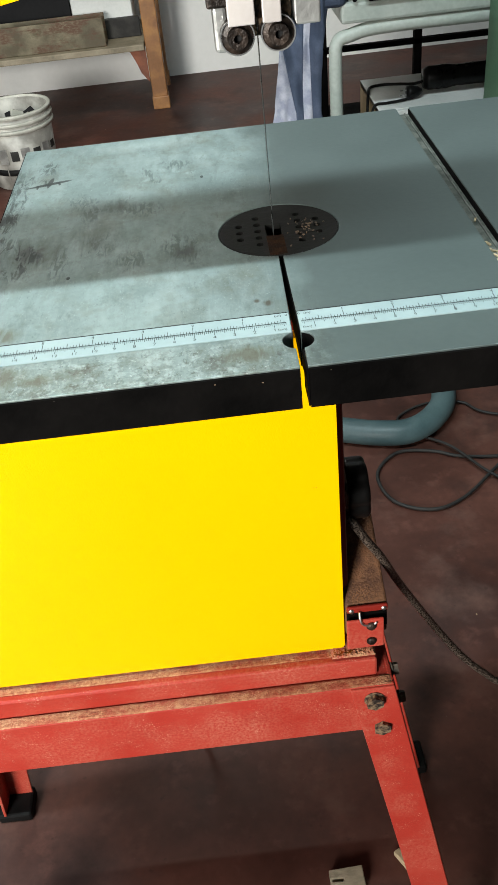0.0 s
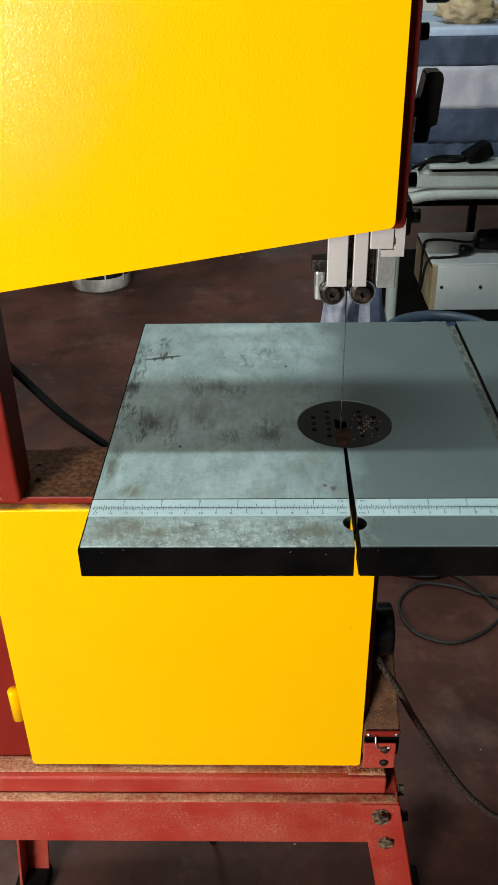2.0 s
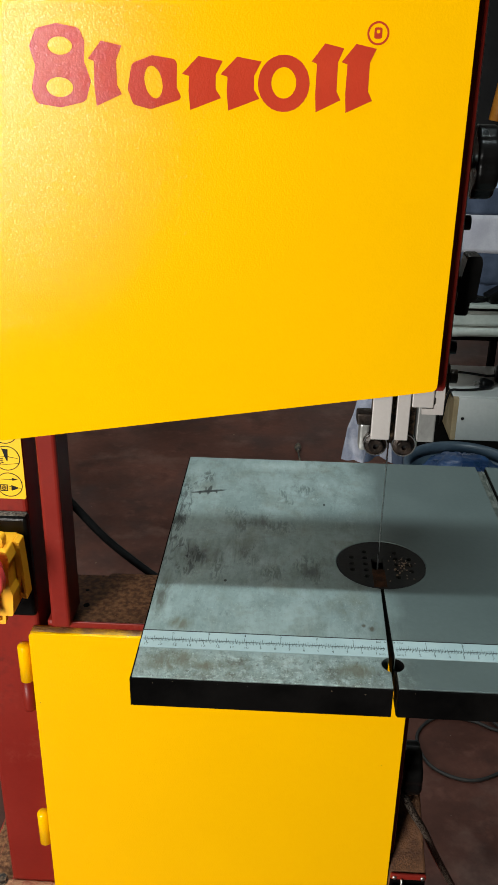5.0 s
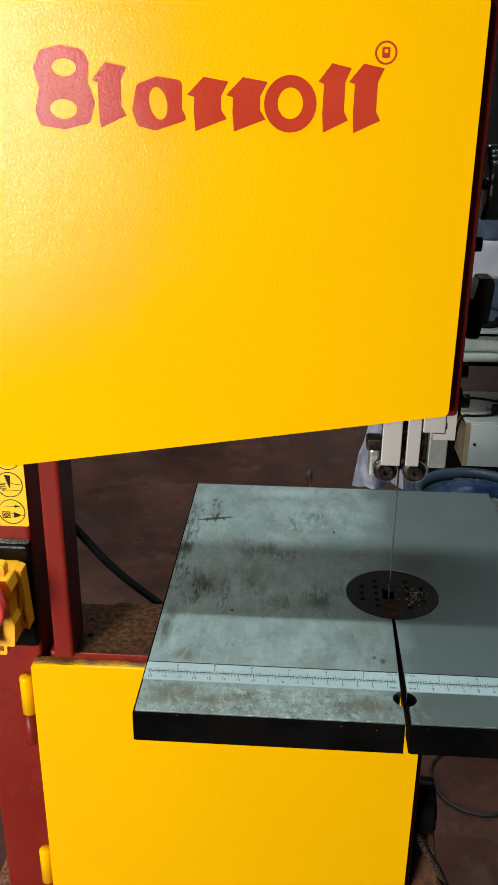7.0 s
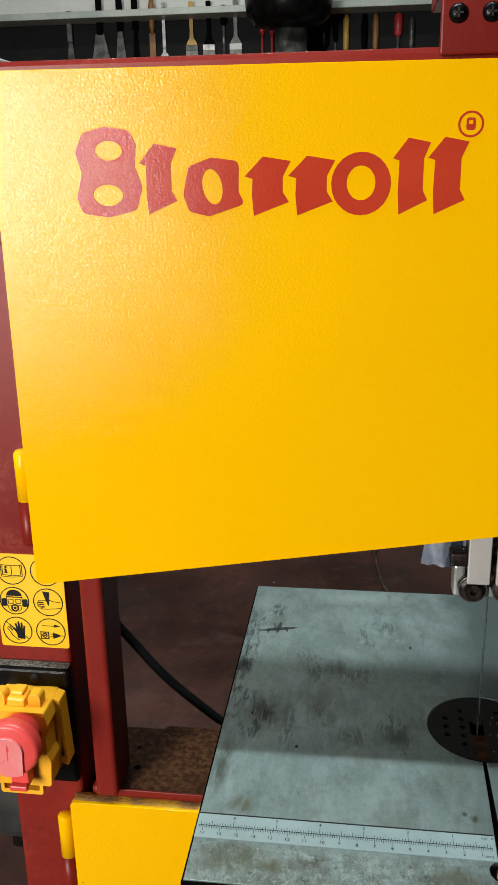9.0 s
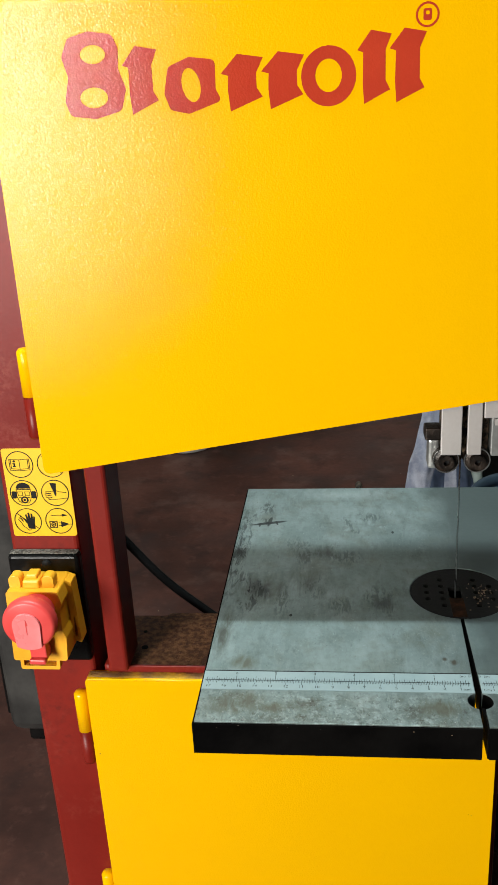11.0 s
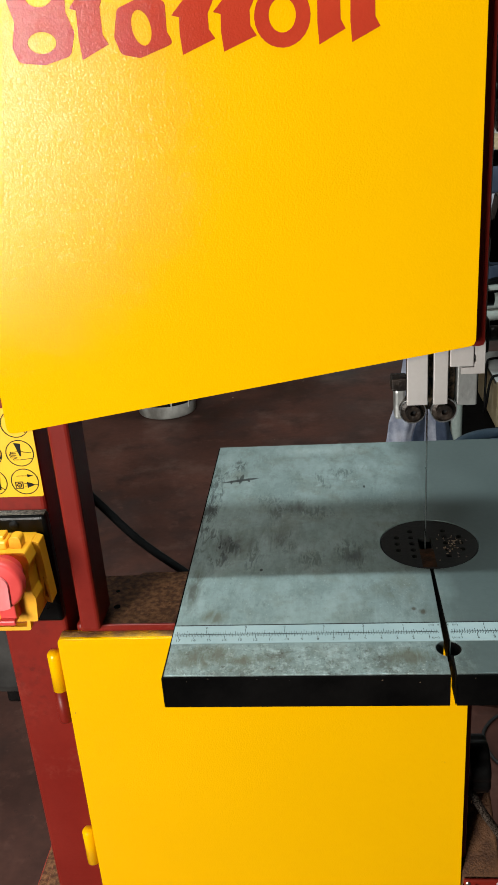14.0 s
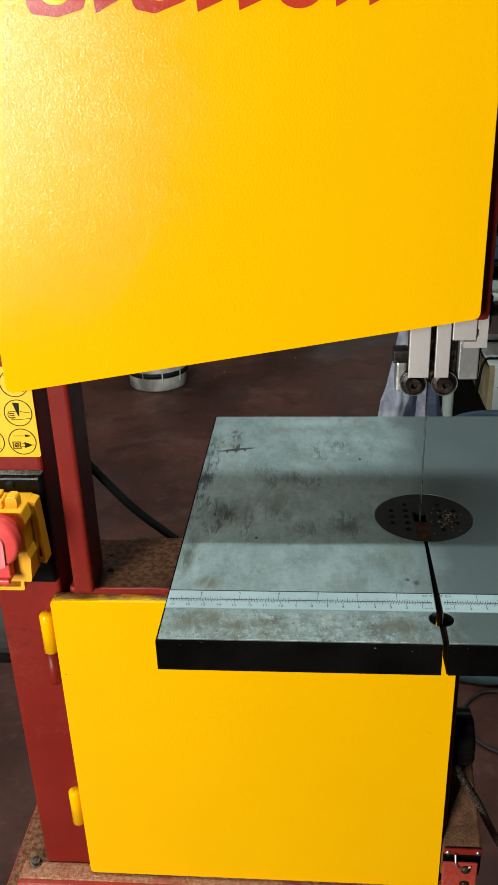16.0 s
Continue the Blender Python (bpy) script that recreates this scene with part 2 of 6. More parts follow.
def table_steel():
    """Ground cast iron with a bluish sheen, rust bloom, handling stains and scratches."""
    m = material("ground_cast_iron", (0.152, 0.203, 0.200), (0.230, 0.290, 0.283), 0.46, 0.42, 17, 240, 0.03, 420, 0.05, (0.25, 0.75), 0.22, specular=0.12)
    nt = m.node_tree
    n, link = nt.nodes, nt.links.new
    p = n["Principled BSDF"]
    co = n["Texture Coordinate"]
    base = p.inputs["Base Color"].links[0].from_socket

    def blot(socket, centre, radii, colour, scale, low, high, turn=0.0):
        mp = n.new("ShaderNodeMapping")
        mp.vector_type = "TEXTURE"
        mp.inputs["Location"].default_value = (centre[0] + 0.145, centre[1] - 0.19, centre[2] + 0.372)
        mp.inputs["Rotation"].default_value = (0, 0, turn)
        mp.inputs["Scale"].default_value = radii
        link(co.outputs["Object"], mp.inputs["Vector"])
        ball = n.new("ShaderNodeTexGradient")
        ball.gradient_type = "SPHERICAL"
        link(mp.outputs["Vector"], ball.inputs["Vector"])
        no = n.new("ShaderNodeTexNoise")
        no.inputs["Scale"].default_value, no.inputs["Detail"].default_value = scale, 8
        no.inputs["Roughness"].default_value, no.inputs["Distortion"].default_value = 0.66, 0.8
        st = n.new("ShaderNodeMapping")
        st.inputs["Scale"].default_value = (1.0, 0.25, 1.0)
        link(co.outputs["Object"], st.inputs["Vector"])
        link(st.outputs["Vector"], no.inputs["Vector"])
        mu = n.new("ShaderNodeMath")
        mu.operation = "MULTIPLY"
        link(ball.outputs["Fac"], mu.inputs[0])
        grain = no.outputs["Fac"]
        if scale >= 300:
            # dry, broken smears rather than soft spots
            hard = n.new("ShaderNodeMapRange")
            hard.inputs["From Min"].default_value, hard.inputs["From Max"].default_value = 0.44, 0.60
            link(grain, hard.inputs["Value"])
            grain, low, high = hard.outputs["Result"], 0.13, 0.50
            no.inputs["Scale"].default_value = scale * 0.75
        link(grain, mu.inputs[1])
        mr = n.new("ShaderNodeMapRange")
        mr.inputs["From Min"].default_value, mr.inputs["From Max"].default_value = low, high
        mr.inputs["To Max"].default_value = 0.62 if scale >= 300 else 0.85
        link(mu.outputs["Value"], mr.inputs["Value"])
        mx = n.new("ShaderNodeMix")
        mx.data_type = "RGBA"
        link(mr.outputs["Result"], mx.inputs["Factor"])
        link(socket, mx.inputs["A"])
        mx.inputs["B"].default_value = (*colour, 1)
        return mx.outputs["Result"]

    z = 0.0
    dark, rust, pale = (0.016, 0.018, 0.017), (0.096, 0.098, 0.072), (0.32, 0.385, 0.378)

    def mottle(socket, colour, scale, low, high, stretch=(1, 1, 1), most=1.0, mask=None):
        mp = n.new("ShaderNodeMapping")
        mp.inputs["Scale"].default_value = stretch
        link(co.outputs["Object"], mp.inputs["Vector"])
        no = n.new("ShaderNodeTexNoise")
        no.inputs["Scale"].default_value, no.inputs["Detail"].default_value, no.inputs["Roughness"].default_value = scale, 8, 0.7
        link(mp.outputs["Vector"], no.inputs["Vector"])
        mr = n.new("ShaderNodeMapRange")
        mr.inputs["From Min"].default_value, mr.inputs["From Max"].default_value = low, high
        mr.inputs["To Max"].default_value = most
        link(no.outputs["Fac"], mr.inputs["Value"])
        fac = mr.outputs["Result"]
        if mask is not None:
            mu = n.new("ShaderNodeMath")
            mu.operation = "MULTIPLY"
            link(fac, mu.inputs[0])
            link(mask, mu.inputs[1])
            fac = mu.outputs["Value"]
        mx = n.new("ShaderNodeMix")
        mx.data_type = "RGBA"
        link(fac, mx.inputs["Factor"])
        link(socket, mx.inputs["A"])
        mx.inputs["B"].default_value = (*colour, 1)
        return mx.outputs["Result"]

    # the half beyond the slot is cleaner iron, with shade painted into its darker colour
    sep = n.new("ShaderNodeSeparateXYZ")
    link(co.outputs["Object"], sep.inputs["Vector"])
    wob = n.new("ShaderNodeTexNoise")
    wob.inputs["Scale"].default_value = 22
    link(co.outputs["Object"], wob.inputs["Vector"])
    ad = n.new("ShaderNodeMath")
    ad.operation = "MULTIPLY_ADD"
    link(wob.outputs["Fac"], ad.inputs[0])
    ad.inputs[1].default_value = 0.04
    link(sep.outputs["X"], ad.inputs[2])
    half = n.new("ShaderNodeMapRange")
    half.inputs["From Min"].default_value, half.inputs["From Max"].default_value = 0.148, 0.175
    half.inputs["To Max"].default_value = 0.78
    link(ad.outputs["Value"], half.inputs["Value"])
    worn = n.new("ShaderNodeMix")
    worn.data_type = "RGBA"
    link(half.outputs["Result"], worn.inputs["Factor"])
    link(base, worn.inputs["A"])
    # dark grey that holds the weaker light right of the slot
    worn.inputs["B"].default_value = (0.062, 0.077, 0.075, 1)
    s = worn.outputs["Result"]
    left = n.new("ShaderNodeMapRange")
    left.inputs["From Min"].default_value, left.inputs["From Max"].default_value = 0.165, 0.13
    link(sep.outputs["X"], left.inputs["Value"])
    lm = left.outputs["Result"]
    front = n.new("ShaderNodeMapRange")
    front.inputs["From Min"].default_value, front.inputs["From Max"].default_value = -0.155, -0.165
    link(sep.outputs["Y"], front.inputs["Value"])
    fm = n.new("ShaderNodeMath")
    fm.operation = "MULTIPLY"
    link(front.outputs["Result"], fm.inputs[0])
    link(lm, fm.inputs[1])
    grimy, smear, faint = (0.050, 0.057, 0.049), (0.007, 0.010, 0.010), (0.060, 0.076, 0.073)
    s = mottle(s, (0.074, 0.092, 0.087), 22, 0.35, 0.90, (1, 0.6, 1), 0.65, lm)
    s = mottle(s, pale, 50, 0.46, 0.90, (1, 0.45, 1), 0.8, lm)
    s = mottle(s, grimy, 75, 0.52, 0.85, (1, 0.5, 1), 0.75, lm)
    s = mottle(s, pale, 420, 0.55, 0.80, (1, 0.08, 1), 0.30, lm)
    s = mottle(s, grimy, 300, 0.58, 0.80, (1, 0.22, 1), 0.55, lm)
    s = mottle(s, (0.056, 0.052, 0.036), 60, 0.45, 0.68, (1, 1, 1), 0.7, fm.outputs["Value"])
    s = mottle(s, pale, 200, 0.50, 0.68, (1, 0.8, 1), 0.75, fm.outputs["Value"])
    s = mottle(s, (0.034, 0.030, 0.021), 300, 0.54, 0.66, (1, 0.7, 1), 0.6, fm.outputs["Value"])
    # greenish-brown bloom, pits and bright flecks of the worn surface
    s = mottle(s, (0.110, 0.108, 0.074), 34, 0.50, 0.74, (1, 0.8, 1), 0.55, lm)
    s = mottle(s, pale, 620, 0.60, 0.70, (1, 0.6, 1), 0.55, lm)
    s = mottle(s, grimy, 480, 0.60, 0.72, (1, 0.7, 1), 0.55, lm)
    s = mottle(s, (0.42, 0.47, 0.45), 520, 0.60, 0.68, (1, 1, 1), 0.7, fm.outputs["Value"])
    s = mottle(s, (0.060, 0.048, 0.030), 28, 0.54, 0.68, (1, 1, 1), 0.6, fm.outputs["Value"])
    # soft clouds of grime and pale wiped patches
    s = blot(s, (-0.110, 0.165, z), (0.060, 0.055, 0.05), grimy, 70, 0.24, 0.60)
    s = blot(s, (-0.055, 0.135, z), (0.035, 0.030, 0.05), grimy, 90, 0.24, 0.55)
    s = blot(s, (-0.100, 0.215, z), (0.060, 0.030, 0.05), grimy, 80, 0.26, 0.60)
    # faint dry scuffs where the work is pushed past the blade
    for x, y, rx, ry, turn in ((-0.064, 0.272, 0.017, 0.006, -0.5), (-0.046, 0.262, 0.012, 0.004, 0.3), (-0.078, 0.258, 0.010, 0.005, 0.8), (-0.040, 0.290, 0.009, 0.010, 0.2)):
        s = blot(s, (x, y, z), (rx, ry, 0.05), (0.270, 0.330, 0.325), 380, 0.26, 0.50, turn)
    s = blot(s, (-0.075, 0.330, z), (0.090, 0.030, 0.05), pale, 90, 0.24, 0.60)
    # the cross-shaped mark by the far corner
    s = blot(s, (-0.148, 0.270, z), (0.0360, 0.0057, 0.05), smear, 290, 0.30, 0.49, 0.24)
    s = blot(s, (-0.148, 0.270, z), (0.0215, 0.0030, 0.05), smear, 160, 0.07, 0.16, 0.24)
    s = blot(s, (-0.1475, 0.273, z), (0.0022, 0.0120, 0.05), smear, 160, 0.07, 0.16, -0.1)
    s = blot(s, (-0.1515, 0.2745, z), (0.0060, 0.0120, 0.05), smear, 380, 0.24, 0.40, 0.1)
    s = blot(s, (-0.1560, 0.2665, z), (0.0013, 0.0060, 0.05), smear, 120, 0.12, 0.22)
    s = blot(s, (-0.1410, 0.2700, z), (0.0013, 0.0060, 0.05), smear, 120, 0.12, 0.22, 0.2)
    s = blot(s, (-0.1520, 0.300, z), (0.0110, 0.0200, 0.05), smear, 420, 0.22, 0.42)
    # grime worn into the left edge
    s = blot(s, (-0.1700, 0.220, z), (0.0110, 0.1250, 0.05), smear, 300, 0.30, 0.46)
    s = blot(s, (-0.1480, 0.155, z), (0.0420, 0.0480, 0.05), (0.040, 0.045, 0.038), 110, 0.20, 0.50)
    s = blot(s, (-0.1680, 0.100, z), (0.0160, 0.0700, 0.05), (0.060, 0.062, 0.048), 160, 0.24, 0.50)
    # smears along the left edge and across the middle
    s = blot(s, (-0.1675, 0.272, z), (0.0110, 0.0297, 0.05), smear, 330, 0.30, 0.49, -0.25)
    s = blot(s, (-0.1680, 0.233, z), (0.0116, 0.0405, 0.05), smear, 330, 0.30, 0.49, -0.15)
    s = blot(s, (-0.1690, 0.208, z), (0.0104, 0.0297, 0.05), smear, 330, 0.30, 0.49, -0.2)
    s = blot(s, (-0.1600, 0.166, z), (0.0170, 0.0270, 0.05), smear, 330, 0.30, 0.49, 0.5)
    s = blot(s, (-0.1490, 0.155, z), (0.0130, 0.0230, 0.05), smear, 330, 0.30, 0.49, 0.45)
    s = blot(s, (-0.1540, 0.138, z), (0.0130, 0.0243, 0.05), smear, 330, 0.30, 0.49, 0.1)
    s = blot(s, (-0.1285, 0.140, z), (0.0096, 0.0351, 0.05), faint, 450, 0.29, 0.47)
    s = blot(s, (-0.1190, 0.226, z), (0.0140, 0.0297, 0.05), faint, 450, 0.31, 0.50, 0.5)
    s = blot(s, (-0.1130, 0.210, z), (0.0130, 0.0243, 0.05), faint, 450, 0.31, 0.50, -0.2)
    s = blot(s, (-0.0950, 0.217, z), (0.0150, 0.0189, 0.05), faint, 450, 0.31, 0.50, -0.5)
    s = blot(s, (-0.0800, 0.206, z), (0.0180, 0.0189, 0.05), faint, 450, 0.31, 0.50, -0.7)
    s = blot(s, (-0.1060, 0.160, z), (0.0160, 0.0270, 0.05), faint, 450, 0.31, 0.50)
    s = blot(s, (-0.0600, 0.144, z), (0.0110, 0.0270, 0.05), faint, 450, 0.31, 0.50, 0.1)
    s = blot(s, (-0.0505, 0.138, z), (0.0096, 0.0297, 0.05), faint, 450, 0.29, 0.47)
    s = blot(s, (-0.0850, 0.133, z), (0.0140, 0.0189, 0.05), faint, 450, 0.31, 0.50)
    s = blot(s, (-0.0750, 0.262, z), (0.0064, 0.0297, 0.05), faint, 450, 0.29, 0.47, 0.35)
    s = blot(s, (-0.0580, 0.280, z), (0.0160, 0.0135, 0.05), faint, 450, 0.31, 0.50, -0.6)
    s = blot(s, (-0.1210, 0.119, z), (0.0014, 0.0022, 0.05), smear, 60, 0.06, 0.14)
    s = blot(s, (-0.0400, 0.251, z), (0.0014, 0.0030, 0.05), smear, 60, 0.06, 0.14)
    # rust bloom and two drops near the rule
    s = blot(s, (-0.151, 0.061, z), (0.024, 0.018, 0.05), rust, 130, 0.24, 0.48)
    s = blot(s, (-0.150, 0.018, z), (0.045, 0.024, 0.05), rust, 170, 0.24, 0.44)
    s = blot(s, (-0.129, 0.014, z), (0.020, 0.012, 0.05), rust, 170, 0.24, 0.44)
    s = blot(s, (-0.025, 0.016, z), (0.026, 0.018, 0.05), rust, 150, 0.20, 0.40)
    s = blot(s, (-0.0112, 0.0635, z), (0.0046, 0.0050, 0.05), (0.060, 0.050, 0.034), 200, 0.10, 0.30)
    s = blot(s, (-0.0165, 0.067, z), (0.0030, 0.0034, 0.05), (0.060, 0.050, 0.034), 200, 0.10, 0.30)
    link(s, p.inputs["Base Color"])
    return m


def overlay(m, colour, broad, lo, hi, fine, flo, fhi, most=1.0, stretch=(1, 1, 1)):
    """Lays a second colour over a material where broad patches and fine grains meet, and dulls it there."""
    nt = m.node_tree
    n, link = nt.nodes, nt.links.new
    p, co = n["Principled BSDF"], n["Texture Coordinate"]
    mp = n.new("ShaderNodeMapping")
    mp.inputs["Scale"].default_value = stretch
    link(co.outputs["Object"], mp.inputs["Vector"])
    facs = []
    for scale, a, b in ((broad, lo, hi), (fine, flo, fhi)):
        no = n.new("ShaderNodeTexNoise")
        no.inputs["Scale"].default_value, no.inputs["Detail"].default_value, no.inputs["Roughness"].default_value = scale, 6, 0.62
        link(mp.outputs["Vector"], no.inputs["Vector"])
        mr = n.new("ShaderNodeMapRange")
        mr.inputs["From Min"].default_value, mr.inputs["From Max"].default_value = a, b
        link(no.outputs["Fac"], mr.inputs["Value"])
        facs.append(mr.outputs["Result"])
    mu = n.new("ShaderNodeMath")
    mu.operation = "MULTIPLY"
    link(facs[0], mu.inputs[0])
    link(facs[1], mu.inputs[1])
    top = n.new("ShaderNodeMath")
    top.operation = "MULTIPLY"
    top.inputs[1].default_value = most
    link(mu.outputs["Value"], top.inputs[0])
    mx = n.new("ShaderNodeMix")
    mx.data_type = "RGBA"
    link(top.outputs["Value"], mx.inputs["Factor"])
    link(p.inputs["Base Color"].links[0].from_socket, mx.inputs["A"])
    mx.inputs["B"].default_value = (*colour, 1)
    link(mx.outputs["Result"], p.inputs["Base Color"])


def stain_floor():
    """Bluish grime, pale scuffs and small bright specks over the red floor paint."""
    nt = FLOOR.node_tree
    n, link = nt.nodes, nt.links.new
    p, co = n["Principled BSDF"], n["Texture Coordinate"]
    s = p.inputs["Base Color"].links[0].from_socket
    for colour, scale, low, high, most in (((0.027, 0.025, 0.026), 1.9, 0.50, 0.66, 0.65), ((0.15, 0.085, 0.068), 5.0, 0.54, 0.74, 0.7), ((0.024, 0.013, 0.011), 7.0, 0.52, 0.70, 0.7), ((0.13, 0.058, 0.045), 23.0, 0.56, 0.74, 0.5), ((0.016, 0.010, 0.009), 60.0, 0.62, 0.74, 0.5), ((0.40, 0.36, 0.32), 95.0, 0.725, 0.75, 0.85)):
        no = n.new("ShaderNodeTexNoise")
        no.inputs["Scale"].default_value, no.inputs["Detail"].default_value, no.inputs["Roughness"].default_value = scale, 7, 0.62
        link(co.outputs["Object"], no.inputs["Vector"])
        mr = n.new("ShaderNodeMapRange")
        mr.inputs["From Min"].default_value, mr.inputs["From Max"].default_value, mr.inputs["To Max"].default_value = low, high, most
        link(no.outputs["Fac"], mr.inputs["Value"])
        mx = n.new("ShaderNodeMix")
        mx.data_type = "RGBA"
        link(mr.outputs["Result"], mx.inputs["Factor"])
        link(s, mx.inputs["A"])
        mx.inputs["B"].default_value = (*colour, 1)
        s = mx.outputs["Result"]
    link(s, p.inputs["Base Color"])


stain_floor()
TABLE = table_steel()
# dust film and scuffs on the stand's paint, drifts of sawdust, grime on the column
overlay(CHANNEL, (0.085, 0.030, 0.012), 9, 0.44, 0.56, 70, 0.30, 0.55, 0.9, (1, 1, 2.5))
overlay(CHANNEL, (0.070, 0.075, 0.036), 14, 0.50, 0.64, 120, 0.40, 0.60, 0.7, (1, 1, 2))
overlay(SHELF_WOOD, (0.085, 0.075, 0.045), 11, 0.45, 0.65, 90, 0.40, 0.62, 0.7, (1, 3, 1))
overlay(STAND_RED, (0.47, 0.20, 0.13), 11, 0.44, 0.66, 420, 0.38, 0.66, 0.50)
overlay(STAND_RED, (0.60, 0.36, 0.25), 60, 0.50, 0.66, 900, 0.58, 0.66, 0.75)
overlay(DUSTED_RED, (0.30, 0.040, 0.022), 26, 0.46, 0.58, 160, 0.30, 0.52, 0.85)
overlay(DUSTED_RED, (0.62, 0.40, 0.24), 40, 0.46, 0.62, 1400, 0.52, 0.62, 0.8)
overlay(MAROON, (0.30, 0.080, 0.055), 22, 0.52, 0.70, 300, 0.42, 0.64, 0.40)
overlay(MAROON, (0.055, 0.010, 0.008), 9, 0.56, 0.72, 140, 0.48, 0.62, 0.55)
overlay(CHUTE, (0.20, 0.088, 0.036), 40, 0.42, 0.60, 700, 0.40, 0.62, 0.9)


# ---------------------------------------------------------------- mesh helpers
HERE = Vector((0, 0, 0))


def here(x, y, z=0.0):
    """Sets the origin for the things that follow, from the saw table's zero mark."""
    HERE.xyz = (x, y, z)


def part(name, bm, mat, parent=None, label="", smooth=False, bevel=0.0):
    """Links a bmesh, given in places from the table's top, as one mesh object."""
    bmesh.ops.recalc_face_normals(bm, faces=bm.faces)
    base = Vector((0, 0, 0))
    o = parent
    while o is not None:
        base += o.location
        o = o.parent
    bmesh.ops.translate(bm, verts=bm.verts, vec=Vector((0, 0, T)) + HERE - base)
    me = bpy.data.meshes.new(name)
    bm.to_mesh(me)
    bm.free()
    if smooth:
        for f in me.polygons:
            f.use_smooth = True
    me.materials.append(mat)
    ob = new(name, me)
    ob.parent = parent
    if label:
        ob["label"] = label
    if bevel:
        md = ob.modifiers.new("bevel", "BEVEL")
        md.width, md.segments, md.limit_method, md.angle_limit = bevel, 2, "ANGLE", radians(40)
    return ob


def thing(name, place, label, category, group=""):
    """An Empty at the base of a thing that has parts."""
    ob = new(name)
    ob.empty_display_size = 0.05
    ob.location = Vector((place[0], place[1], place[2] + T)) + HERE
    return tagged(ob, label, category, group)


def single(name, bm, mat, label, category, group="", kind="", smooth=False, bevel=0.0):
    return tagged(part(name, bm, mat, None, "", smooth, bevel), label, category, group, kind)


def mesh():
    return bmesh.new()


def box(bm, x0, x1, y0, y1, z0, z1, r=0.0, seg=2, m=None):
    vs = bmesh.ops.create_cube(bm, size=1)["verts"]
    for v in vs:
        v.co = Vector(((x0 + x1) / 2 + v.co.x * (x1 - x0), (y0 + y1) / 2 + v.co.y * (y1 - y0), (z0 + z1) / 2 + v.co.z * (z1 - z0)))
    if r:
        es = list({e for v in vs for e in v.link_edges})
        got = bmesh.ops.bevel(bm, geom=es, offset=r, segments=seg, affect="EDGES", profile=0.5)
        vs = list({v for f in got["faces"] for v in f.verts} | {v for v in vs if v.is_valid})
    if m is not None:
        bmesh.ops.transform(bm, matrix=m, verts=vs)
    return bm


def cyl(bm, p0, p1, r, r2=None, seg=24, caps=True):
    """A round bar from p0 to p1."""
    p0, p1 = Vector(p0), Vector(p1)
    q = (p1 - p0).to_track_quat("Z", "Y").to_matrix().to_4x4()
    m = Matrix.Translation((p0 + p1) / 2) @ q
    got = bmesh.ops.create_cone(bm, cap_ends=caps, segments=seg, radius1=r, radius2=r if r2 is None else r2, depth=(p1 - p0).length, matrix=m)
    for f in {f for v in got["verts"] for f in v.link_faces}:
        f.smooth = len(f.verts) == 4 and seg > 8
    return bm


def turned(bm, profile, centre, axis="Z", seg=32, caps=True):
    """A body of revolution: profile of (radius, height)."""
    rings = []
    for r, h in profile:
        ring = []
        for k in range(seg):
            a = 2 * math.pi * k / seg
            p = Vector((r * math.cos(a), r * math.sin(a), h))
            if axis == "X":
                p = Vector((p.z, p.x, p.y))
            elif axis == "Y":
                p = Vector((p.x, p.z, p.y))
            ring.append(bm.verts.new(p + Vector(centre)))
        rings.append(ring)
    for a, b in zip(rings, rings[1:]):
        for k in range(seg):
            f = bm.faces.new((a[k], a[(k + 1) % seg], b[(k + 1) % seg], b[k]))
            f.smooth = True
    if caps and profile[0][0] > 1e-5:
        bm.faces.new(rings[0])
    if caps and profile[-1][0] > 1e-5:
        bm.faces.new(rings[-1])
    bmesh.ops.remove_doubles(bm, verts=bm.verts, dist=1e-6)
    return bm


def plate(bm, outer, holes, h0, h1, axis="Z"):
    """A flat plate with holes: loops of (u, v), from height h0 to h1 along the axis."""
    def at(u, v, h):
        return Vector((u, v, h)) if axis == "Z" else Vector((u, h, v)) if axis == "Y" else Vector((h, u, v))

    top, low, edges = [], [], []
    pairs = {}
    for loop in (outer, *holes):
        a = [bm.verts.new(at(u, v, h1)) for u, v in loop]
        b = [bm.verts.new(at(u, v, h0)) for u, v in loop]
        for k in range(len(a)):
            pairs[a[k]] = b[k]
            edges.append(bm.edges.new((a[k], a[(k + 1) % len(a)])))
            bm.faces.new((a[k], a[(k + 1) % len(a)], b[(k + 1) % len(a)], b[k]))
    got = bmesh.ops.triangle_fill(bm, use_beauty=True, use_dissolve=False, edges=edges)
    for f in [g for g in got["geom"] if isinstance(g, bmesh.types.BMFace)]:
        bm.faces.new([pairs[v] for v in reversed(f.verts)])
    return bm


def ring_points(cx, cy, r, seg=24, a0=0.0, a1=360.0, ry=None):
    full = abs(a1 - a0) >= 360
    n = seg if full else seg + 1
    return [(cx + r * math.cos(radians(a0 + (a1 - a0) * k / seg)), cy + (ry or r) * math.sin(radians(a0 + (a1 - a0) * k / seg))) for k in range(n)]


